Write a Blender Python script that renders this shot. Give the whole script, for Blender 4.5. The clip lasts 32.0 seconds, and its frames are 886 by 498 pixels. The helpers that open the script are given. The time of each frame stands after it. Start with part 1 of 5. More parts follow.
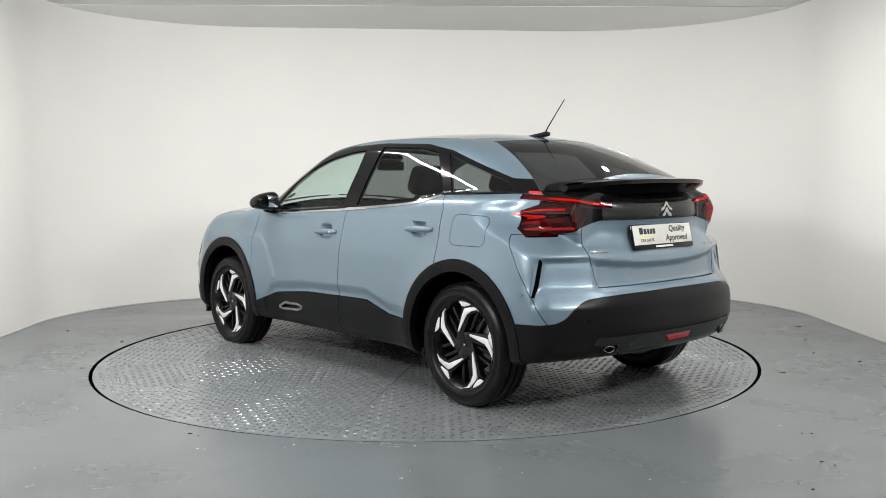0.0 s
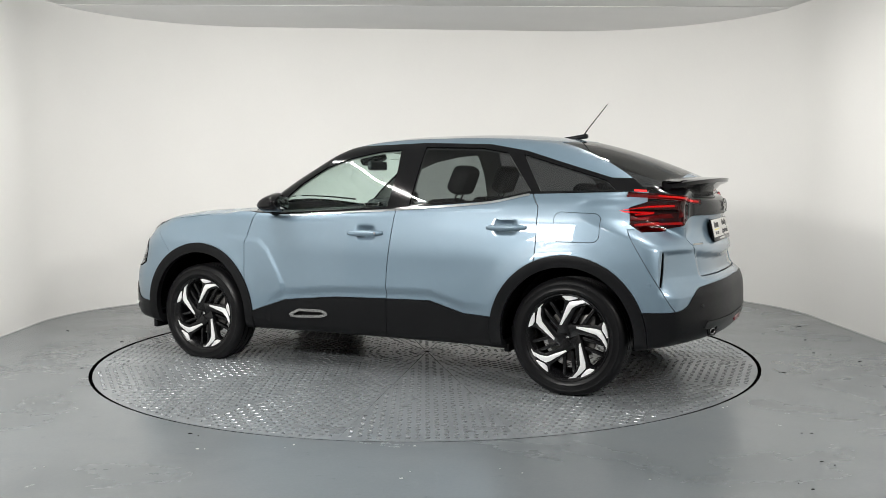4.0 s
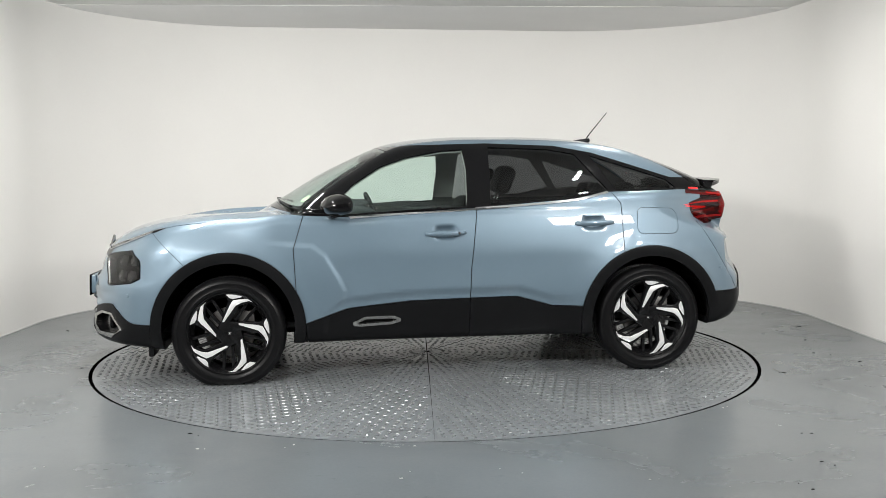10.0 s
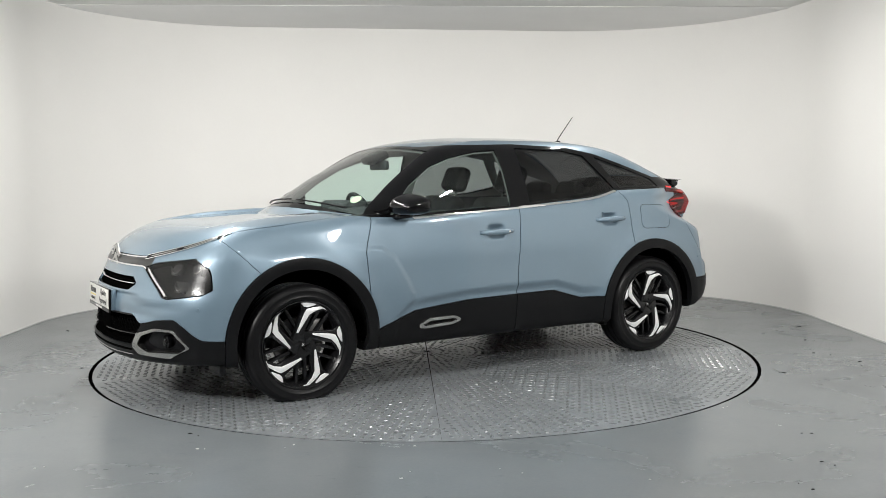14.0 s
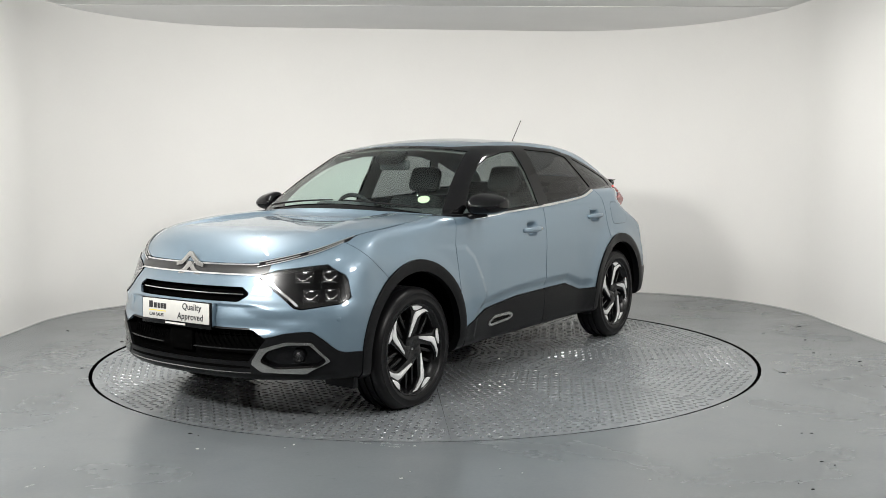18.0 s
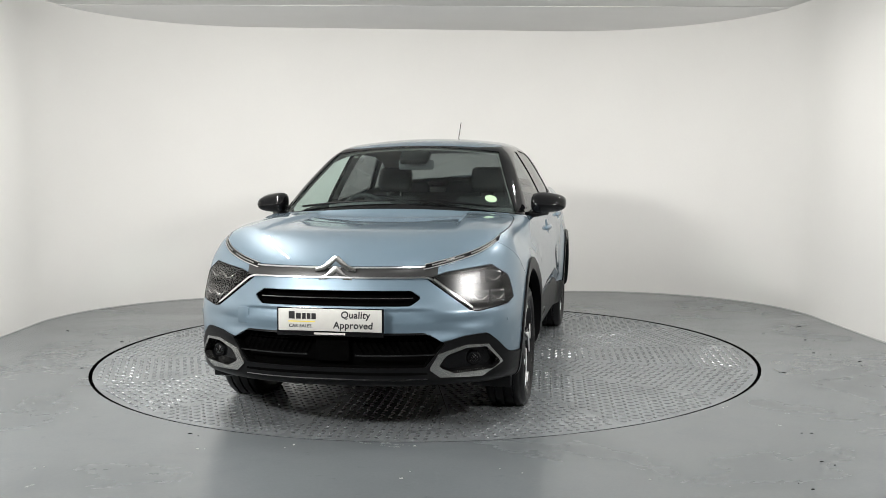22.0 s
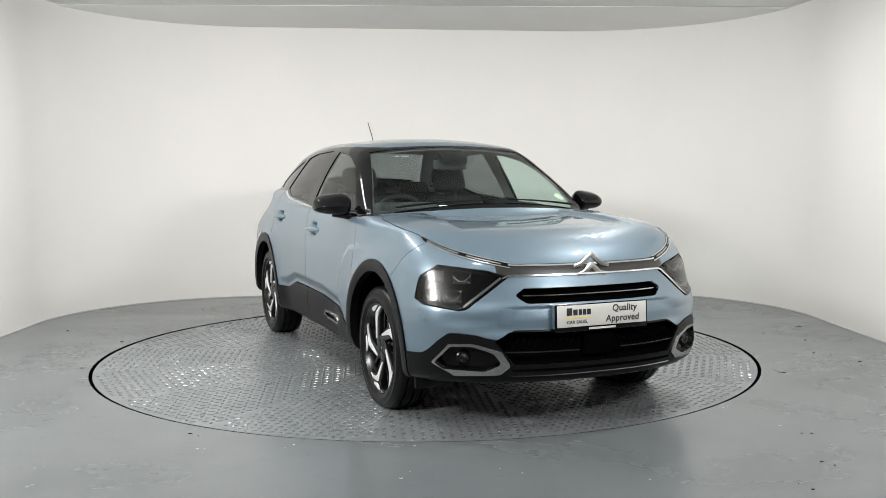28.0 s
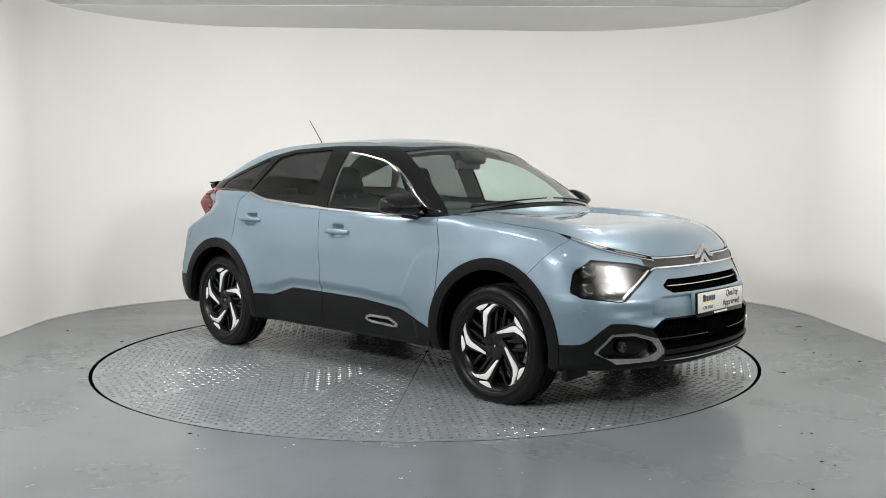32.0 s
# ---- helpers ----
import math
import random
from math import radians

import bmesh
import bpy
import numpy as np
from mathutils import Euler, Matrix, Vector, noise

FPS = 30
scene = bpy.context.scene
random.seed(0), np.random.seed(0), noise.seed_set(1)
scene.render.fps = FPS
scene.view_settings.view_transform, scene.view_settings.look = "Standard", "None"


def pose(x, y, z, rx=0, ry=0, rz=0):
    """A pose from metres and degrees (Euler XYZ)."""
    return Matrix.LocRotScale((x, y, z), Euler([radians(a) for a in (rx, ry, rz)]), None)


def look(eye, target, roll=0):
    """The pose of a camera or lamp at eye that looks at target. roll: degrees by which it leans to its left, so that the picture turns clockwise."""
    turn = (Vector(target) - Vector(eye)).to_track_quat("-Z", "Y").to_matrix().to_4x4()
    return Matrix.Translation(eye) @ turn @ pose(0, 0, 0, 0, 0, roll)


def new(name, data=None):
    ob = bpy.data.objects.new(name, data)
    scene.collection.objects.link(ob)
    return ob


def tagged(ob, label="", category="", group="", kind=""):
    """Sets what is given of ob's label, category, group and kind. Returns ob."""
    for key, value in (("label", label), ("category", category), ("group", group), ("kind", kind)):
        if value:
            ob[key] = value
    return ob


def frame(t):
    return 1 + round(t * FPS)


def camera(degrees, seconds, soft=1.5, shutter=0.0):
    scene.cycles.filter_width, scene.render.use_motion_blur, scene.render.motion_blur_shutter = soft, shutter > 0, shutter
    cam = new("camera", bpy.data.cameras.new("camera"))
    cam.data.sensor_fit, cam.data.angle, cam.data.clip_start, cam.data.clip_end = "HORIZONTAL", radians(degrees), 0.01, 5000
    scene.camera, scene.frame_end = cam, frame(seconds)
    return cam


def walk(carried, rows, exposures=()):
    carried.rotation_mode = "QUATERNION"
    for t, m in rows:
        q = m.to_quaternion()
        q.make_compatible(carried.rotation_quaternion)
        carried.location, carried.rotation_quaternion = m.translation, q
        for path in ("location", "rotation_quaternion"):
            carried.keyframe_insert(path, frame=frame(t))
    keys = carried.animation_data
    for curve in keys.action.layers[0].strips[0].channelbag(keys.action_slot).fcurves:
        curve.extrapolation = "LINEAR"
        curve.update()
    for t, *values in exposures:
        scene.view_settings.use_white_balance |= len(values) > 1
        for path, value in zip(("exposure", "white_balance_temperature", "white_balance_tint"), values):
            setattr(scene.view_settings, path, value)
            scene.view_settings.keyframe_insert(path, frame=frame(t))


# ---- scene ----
# ---------- camera: it stands still ----------
cam = camera(51.57, 32.0, soft=0.6)
EYE = Vector((0.0, -6.556, 1.259))
CAM_POSE = Matrix.Translation(EYE) @ Euler((radians(90 - 4.545), 0, radians(-1.049))).to_matrix().to_4x4() @ pose(0, 0, 0, 0, 0, -0.314)
walk(cam, [(0.0, CAM_POSE), (32.0, CAM_POSE)])

# ---------- light ----------
CEIL = 2.79
world = bpy.data.worlds.new("world")
world.use_nodes = True
world.node_tree.nodes["Background"].inputs[0].default_value = (0.8, 0.9, 1.0, 1)
world.node_tree.nodes["Background"].inputs[1].default_value = 0.05
scene.world = world


def area(x, y, z, sx, sy, watts, target, color=(1.0, 0.985, 0.957), spread=180):
    data = bpy.data.lights.new("studio_light", "AREA")
    data.shape, data.size, data.size_y, data.energy, data.color = "RECTANGLE", sx, sy, watts, color
    data.spread = radians(spread)
    ob = new("studio_light", data)
    ob.matrix_world = look((x, y, z), target)
    return ob


# ceiling tubes over the table, and two banks of floodlights beside the camera
LAMPS = [(-1.7, -0.6, 0.04, 2.2, 62), (1.75, -1.4, 0.05, 0.20, 26), (1.75, 0.5, 0.05, 0.20, 26), (0.0, -3.1, 0.20, 0.06, 9)]
for lx, ly, sx, sy, watts in LAMPS:
    area(lx, ly, CEIL - 0.085, sx, sy, watts, (lx, ly, 0))
for lx, watts in ((-2.7, 124), (2.7, 74)):
    area(lx, -4.3, 2.48, 0.9, 0.42, watts, (-0.25 * lx, 2.9, 1.6), spread=150)

# ---------- materials ----------


def mat(name, color, rough=0.5, metal=0.0, vary=0.08, scale=6.0, bump=0.0, bump_scale=120.0, coat=0.0, fine=60.0, **extra):
    m = bpy.data.materials.new(name)
    m.use_nodes = True
    nt = m.node_tree
    b = nt.nodes["Principled BSDF"]
    b.inputs["Roughness"].default_value = rough
    b.inputs["Metallic"].default_value = metal
    b.inputs["Coat Weight"].default_value = coat
    b.inputs["Coat Roughness"].default_value = 0.03
    for k, v in extra.items():
        b.inputs[k.replace("_", " ")].default_value = v
    b.inputs["Base Color"].default_value = (*color, 1)
    tc = nt.nodes.new("ShaderNodeTexCoord")
    if vary:
        n1, n2 = nt.nodes.new("ShaderNodeTexNoise"), nt.nodes.new("ShaderNodeTexNoise")
        n1.inputs["Scale"].default_value, n2.inputs["Scale"].default_value = scale, fine
        n1.inputs["Detail"].default_value = n2.inputs["Detail"].default_value = 5
        for n in (n1, n2):
            nt.links.new(tc.outputs["Object"], n.inputs["Vector"])
        add = nt.nodes.new("ShaderNodeMath")
        add.operation = "MULTIPLY_ADD"
        nt.links.new(n2.outputs["Fac"], add.inputs[0])
        add.inputs[1].default_value = 0.4
        nt.links.new(n1.outputs["Fac"], add.inputs[2])
        ramp = nt.nodes.new("ShaderNodeMapRange")
        ramp.inputs["From Min"].default_value, ramp.inputs["From Max"].default_value = 0.4, 1.0
        ramp.inputs["To Min"].default_value, ramp.inputs["To Max"].default_value = 1 - vary, 1 + vary
        nt.links.new(add.outputs[0], ramp.inputs["Value"])
        mul = nt.nodes.new("ShaderNodeVectorMath")
        mul.operation = "SCALE"
        mul.inputs[0].default_value = color
        nt.links.new(ramp.outputs[0], mul.inputs["Scale"])
        nt.links.new(mul.outputs[0], b.inputs["Base Color"])
    if bump:
        nb = nt.nodes.new("ShaderNodeTexNoise")
        nb.inputs["Scale"].default_value, nb.inputs["Detail"].default_value = bump_scale, 6
        nt.links.new(tc.outputs["Object"], nb.inputs["Vector"])
        bp = nt.nodes.new("ShaderNodeBump")
        bp.inputs["Strength"].default_value, bp.inputs["Distance"].default_value = bump, 0.01
        nt.links.new(nb.outputs["Fac"], bp.inputs["Height"])
        nt.links.new(bp.outputs[0], b.inputs["Normal"])
    return m


def stained(m, scale, stretch, lo, hi, dark, rough=None):
    """Smears and spots over a surface: darker where a stretched noise is high."""
    nt = m.node_tree
    b = nt.nodes["Principled BSDF"]
    tc = nt.nodes.new("ShaderNodeTexCoord")
    mp = nt.nodes.new("ShaderNodeMapping")
    mp.inputs["Scale"].default_value = stretch
    mp.inputs["Rotation"].default_value = (0, 0, 0.35)
    no = nt.nodes.new("ShaderNodeTexNoise")
    no.inputs["Scale"].default_value, no.inputs["Detail"].default_value, no.inputs["Roughness"].default_value = scale, 9, 0.62
    no.inputs["Distortion"].default_value = 0.4
    ra = nt.nodes.new("ShaderNodeMapRange")
    ra.inputs["From Min"].default_value, ra.inputs["From Max"].default_value = lo, hi
    ra.inputs["To Min"].default_value, ra.inputs["To Max"].default_value = 1.0, dark
    mul = nt.nodes.new("ShaderNodeVectorMath")
    mul.operation = "SCALE"
    old = b.inputs["Base Color"].links[0].from_socket
    nt.links.new(tc.outputs["Object"], mp.inputs[0])
    nt.links.new(mp.outputs[0], no.inputs["Vector"])
    nt.links.new(no.outputs["Fac"], ra.inputs["Value"])
    nt.links.new(old, mul.inputs[0])
    nt.links.new(ra.outputs[0], mul.inputs["Scale"])
    nt.links.new(mul.outputs[0], b.inputs["Base Color"])
    if rough:
        rr = nt.nodes.new("ShaderNodeMapRange")
        rr.inputs["From Min"].default_value, rr.inputs["From Max"].default_value = 0.35, 0.7
        rr.inputs["To Min"].default_value, rr.inputs["To Max"].default_value = rough
        nt.links.new(no.outputs["Fac"], rr.inputs["Value"])
        nt.links.new(rr.outputs[0], b.inputs["Roughness"])


def glass_mat(name, tint, opacity, rough=0.0):
    """Thin automotive glass: a see-through tint under a mirror-smooth coat."""
    m = bpy.data.materials.new(name)
    m.use_nodes = True
    nt = m.node_tree
    out = nt.nodes["Material Output"]
    nt.nodes.remove(nt.nodes["Principled BSDF"])
    tr, gl, mix, lw, pw, sc = (nt.nodes.new("ShaderNode" + k) for k in ("BsdfTransparent", "BsdfGlossy", "MixShader", "LayerWeight", "Math", "Math"))
    tr.inputs[0].default_value = (*[c * (1 - opacity) for c in tint], 1)
    gl.inputs["Roughness"].default_value = rough
    pw.operation, sc.operation = "POWER", "MULTIPLY_ADD"
    lw.inputs[0].default_value = 0.5
    pw.inputs[1].default_value = 5.0
    sc.inputs[1].default_value, sc.inputs[2].default_value = 0.92, 0.045
    nt.links.new(lw.outputs["Facing"], pw.inputs[0])
    nt.links.new(pw.outputs[0], sc.inputs[0])
    nt.links.new(sc.outputs[0], mix.inputs[0])
    nt.links.new(tr.outputs[0], mix.inputs[1])
    nt.links.new(gl.outputs[0], mix.inputs[2])
    nt.links.new(mix.outputs[0], out.inputs[0])
    return m


def glow(name, color, strength):
    m = mat(name, color, 0.3, vary=0)
    b = m.node_tree.nodes["Principled BSDF"]
    b.inputs["Emission Color"].default_value = (*color, 1)
    b.inputs["Emission Strength"].default_value = strength
    return m


WALL = mat("wall_paint", (0.84, 0.83, 0.805), 0.6, vary=0.02, scale=1.2, bump=0.05, bump_scale=30)
CEILING = mat("ceiling_paint", (0.80, 0.80, 0.79), 0.7, vary=0.03, scale=1.5)
FLOOR = mat("floor_paint", (0.136, 0.150, 0.157), 0.24, vary=0.10, scale=1.3, bump=0.03, bump_scale=14)
stained(FLOOR, 0.9, (1.0, 1.3, 1), 0.48, 0.78, 0.80, (0.20, 0.31))
stained(FLOOR, 9.0, (1.0, 1.2, 1), 0.63, 0.78, 0.72)
stained(FLOOR, 3.1, (1.8, 0.9, 1), 0.36, 0.22, 1.14)
STEEL = mat("tread_steel", (0.245, 0.262, 0.275), 0.30, 0.40, vary=0.14, scale=2.0, bump=0.03)
stained(STEEL, 1.6, (1.0, 1.0, 1), 0.50, 0.72, 0.72, (0.26, 0.40))
DARK_GAP = mat("dark_gap", (0.002, 0.002, 0.002), 0.8, Specular_IOR_Level=0.0, vary=0.1)
DARK_WALL = mat("bay_wall_paint", (0.42, 0.42, 0.415), 0.7, vary=0.1, scale=1.5)
PAINT = mat("ice_blue_paint", (0.131, 0.190, 0.240), 0.41, 0.34, vary=0.02, scale=3, coat=1.0, Coat_Roughness=0.02, Coat_IOR=1.5)
CLAD = mat("black_plastic", (0.0060, 0.0062, 0.0068), 0.34, Specular_IOR_Level=0.13, vary=0.12, bump=0.06, bump_scale=260)
NOSE_GREY = mat("satin_nose_trim", (0.022, 0.022, 0.022), 0.30, 0.0, vary=0.04)
DARK_CHROME = mat("dark_chrome", (0.34, 0.34, 0.35), 0.16, 1.0, vary=0.03)
GLOSS = mat("gloss_black", (0.004, 0.004, 0.0045), 0.07, vary=0.05, Specular_IOR_Level=0.26)
CHROME = mat("chrome", (0.80, 0.80, 0.81), 0.14, 1.0, vary=0.03)
SILVER = mat("satin_silver", (0.46, 0.455, 0.44), 0.24, 0.95, vary=0.04)
RUBBER = mat("tyre_rubber", (0.0050, 0.0050, 0.0055), 0.34, Specular_IOR_Level=0.16, vary=0.15, bump=0.05, bump_scale=150)
ALLOY = mat("machined_alloy", (0.80, 0.80, 0.80), 0.30, 0.35, vary=0.04)
RIM_BLACK = mat("wheel_black", (0.004, 0.004, 0.0045), 0.25, vary=0.1, Specular_IOR_Level=0.35)
CLEAR = glass_mat("windscreen_glass", (0.86, 0.97, 0.93), 0.06)
TINT = glass_mat("privacy_glass", (0.9, 0.93, 0.95), 0.72)
LENS = glass_mat("lamp_lens", (1, 1, 1), 0.05, 0.22)
RED_LENS = glass_mat("red_lens", (0.75, 0.03, 0.04), 0.25)
CABIN = mat("cabin_grey", (0.05, 0.052, 0.055), 0.75, vary=0.1)
CLOTH = mat("seat_cloth", (0.016, 0.0165, 0.018), 0.85, vary=0.2, scale=40, bump=0.1, bump_scale=400)
RED_GLOW = glow("red_lamp", (0.85, 0.02, 0.02), 0.45)
RED = mat("red_reflector", (0.24, 0.007, 0.010), 0.25, vary=0.1, coat=0.5)
DARK_RED = mat("dark_red_housing", (0.05, 0.004, 0.006), 0.3, vary=0.1)
WHITE_PLASTIC = mat("white_plastic", (0.75, 0.75, 0.73), 0.35, vary=0.04)
PLATE_WHITE = mat("plate_white", (0.56, 0.555, 0.525), 0.4, vary=0.05, scale=20)
INK = mat("black_ink", (0.012, 0.012, 0.014), 0.5, vary=0.05)
YELLOW = mat("yellow_print", (0.75, 0.62, 0.08), 0.5, vary=0.05)
BRAKE = mat("brake_iron", (0.16, 0.155, 0.15), 0.45, 0.7, vary=0.15)
MIRROR = mat("mirror_glass", (0.85, 0.86, 0.87), 0.02, 1.0, vary=0)
STICKER = mat("sticker_green", (0.72, 0.82, 0.55), 0.5, vary=0.08, scale=60)
TREAD = mat("worn_steel", (0.190, 0.204, 0.214), 0.23, 0.55, vary=0.12, scale=2.0)
SMOKED = mat("smoked_panel", (0.014, 0.0145, 0.015), 0.26, vary=0.06, Specular_IOR_Level=0.3)
FLAKE = mat("paint_chip", (0.42, 0.42, 0.41), 0.6, vary=0.1)
HEADLINER = mat("headliner", (0.32, 0.32, 0.31), 0.9, vary=0.04)

# ---------- mesh helpers ----------


def mesh_of(name, verts, faces, smooth=True, normals=None):
    me = bpy.data.meshes.new(name)
    me.from_pydata([tuple(v) for v in verts], [], [tuple(f) for f in faces])
    if smooth:
        me.polygons.foreach_set("use_smooth", [True] * len(me.polygons))
    if normals is not None:
        me.normals_split_custom_set_from_vertices([tuple(n) for n in normals])
    return me


def part(name, data, material, parent, label="", m=None):
    """A bmesh or mesh as one object under a thing or a part."""
    if isinstance(data, bmesh.types.BMesh):
        me = bpy.data.meshes.new(name)
        data.normal_update()
        data.to_mesh(me)
        data.free()
    else:
        me = data
    if material is not None and not me.materials:
        me.materials.append(material)
    ob = new(name, me)
    ob.parent = parent
    if m is not None:
        ob.matrix_basis = m
    if label:
        ob["label"] = label
    return ob


def smooth_bm(bm, angle=40):
    lim = radians(angle)
    for f in bm.faces:
        f.smooth = True
    for e in bm.edges:
        if len(e.link_faces) != 2 or e.calc_face_angle(0) > lim:
            e.smooth = False
    return bm


def block(sx, sy, sz, at=(0, 0, 0), bevel=0.004, seg=2, m=None):
    bm = bmesh.new()
    bmesh.ops.create_cube(bm, size=1)
    bmesh.ops.scale(bm, vec=(sx, sy, sz), verts=bm.verts)
    if bevel:
        bmesh.ops.bevel(bm, geom=bm.edges[:], offset=min(bevel, 0.45 * min(sx, sy, sz)), segments=seg, affect="EDGES", profile=0.5)
    if m is not None:
        bmesh.ops.transform(bm, matrix=m, verts=bm.verts)
    bmesh.ops.translate(bm, vec=at, verts=bm.verts)
    return smooth_bm(bm)


def prism(outline, depth, bevel=0.003, seg=2):
    """A flat outline in x, y given thickness upward in z."""
    bm = bmesh.new()
    vs = [bm.verts.new((x, y, 0)) for x, y in outline]
    f = bm.faces.new(vs)
    bm.normal_update()
    if f.normal.z < 0:
        f.normal_flip()
    r = bmesh.ops.extrude_face_region(bm, geom=[f])
    bmesh.ops.translate(bm, vec=(0, 0, depth), verts=[g for g in r["geom"] if isinstance(g, bmesh.types.BMVert)])
    bmesh.ops.reverse_faces(bm, faces=[f])
    if bevel:
        top = [e for e in bm.edges if all(v.co.z > depth * 0.9 for v in e.verts)]
        bmesh.ops.bevel(bm, geom=top, offset=bevel, segments=seg, affect="EDGES", profile=0.5)
    bmesh.ops.recalc_face_normals(bm, faces=bm.faces[:])
    return smooth_bm(bm)


def tube(path, radius, sides=10, close=False, cap=True):
    """A round bar along a path; radius may be a list."""
    pts = [Vector(p) for p in path]
    n = len(pts)
    rad = radius if isinstance(radius, (list, tuple)) else [radius] * n
    bm = bmesh.new()
    rings, up = [], Vector((0.12, 0.31, 0.94)).normalized()
    for i, p in enumerate(pts):
        a, b = (pts[i - 1], pts[(i + 1) % n]) if close else (pts[max(i - 1, 0)], pts[min(i + 1, n - 1)])
        d = (b - a).normalized()
        u = (up - d * up.dot(d)).normalized()
        v = d.cross(u)
        rings.append([bm.verts.new(p + (u * math.cos(k * math.tau / sides) + v * math.sin(k * math.tau / sides)) * rad[i]) for k in range(sides)])
    for i in range(n if close else n - 1):
        a, b = rings[i], rings[(i + 1) % n]
        for k in range(sides):
            bm.faces.new((a[k], a[(k + 1) % sides], b[(k + 1) % sides], b[k]))
    if cap and not close:
        bm.faces.new(rings[0][::-1])
        bm.faces.new(rings[-1])
    return smooth_bm(bm, 50)


def lathe(profile, sides=64, axis="y"):
    """A turned shape: profile of (radius, height) pairs round the y axis (or z)."""
    bm = bmesh.new()
    rings = []
    for r, h in profile:
        ring = []
        for k in range(sides):
            a = k * math.tau / sides
            c, s = r * math.cos(a), r * math.sin(a)
            ring.append(bm.verts.new((c, h, s) if axis == "y" else (c, s, h)))
        rings.append(ring)
    for a, b in zip(rings, rings[1:]):
        for k in range(sides):
            bm.faces.new((a[k], a[(k + 1) % sides], b[(k + 1) % sides], b[k]))
    bmesh.ops.recalc_face_normals(bm, faces=bm.faces[:])
    return smooth_bm(bm, 35)


def smoothstep(a, b, v):
    t = np.clip((v - a) / (b - a), 0, 1)
    return t * t * (3 - 2 * t)


def curve(*keys):
    """A smooth function through (x, value) keys, flat outside them."""
    k = sorted(keys)
    xs, ys = np.array([a for a, _ in k], float), np.array([b for _, b in k], float)
    h, d = np.diff(xs), np.diff(ys) / np.diff(xs)
    m = np.zeros_like(ys)
    if len(xs) > 2:
        for i in range(1, len(xs) - 1):
            if d[i - 1] * d[i] > 0:
                w1, w2 = 2 * h[i] + h[i - 1], h[i] + 2 * h[i - 1]
                m[i] = (w1 + w2) / (w1 / d[i - 1] + w2 / d[i])
    m[0], m[-1] = d[0], d[-1]

    def f(v):
        v = np.clip(np.asarray(v, float), xs[0], xs[-1])
        i = np.clip(np.searchsorted(xs, v, side="right") - 1, 0, len(xs) - 2)
        t = (v - xs[i]) / h[i]
        return ((1 + 2 * t) * (1 - t) ** 2 * ys[i] + t * (1 - t) ** 2 * h[i] * m[i] + t * t * (3 - 2 * t) * ys[i + 1] + t * t * (t - 1) * h[i] * m[i + 1])
    return f


# ---------- the room ----------


def wall_outline():
    pts = [(3.42, -2.4), (3.42, 1.38)]
    for k in range(1, 24):
        a = radians(90 * k / 24)
        pts.append((1.50 + 1.92 * math.cos(a), 1.40 + 1.92 * math.sin(a)))
    pts += [(1.45, 3.32), (-1.60, 3.12)]
    for k in range(1, 24):
        a = radians(90 + 90 * k / 24)
        pts.append((-1.63 + 1.76 * math.cos(a), 1.35 + 1.76 * math.sin(a)))
    pts += [(-3.39, 1.32), (-3.39, -2.4)]
    return pts


FLAKES = [(-2.26, -1.46), (-2.21, -1.45), (-1.71, -2.62), (-1.07, -2.36), (-0.63, -2.31), (-0.06, -2.35), (-0.11, -2.81), (1.6, -1.7), (0.92, -2.86), (0.4, -2.76)]
GRIT = [(-2.29, -0.5), (-1.17, -2.1), (3.09, 0.92), (2.88, 0.3), (2.73, -0.21), (2.91, -0.52), (1.87, -2.21), (1.73, -2.65), (1.54, -3.0), (2.27, -0.84), (-2.98, 1.03), (-2.35, 0.48)]


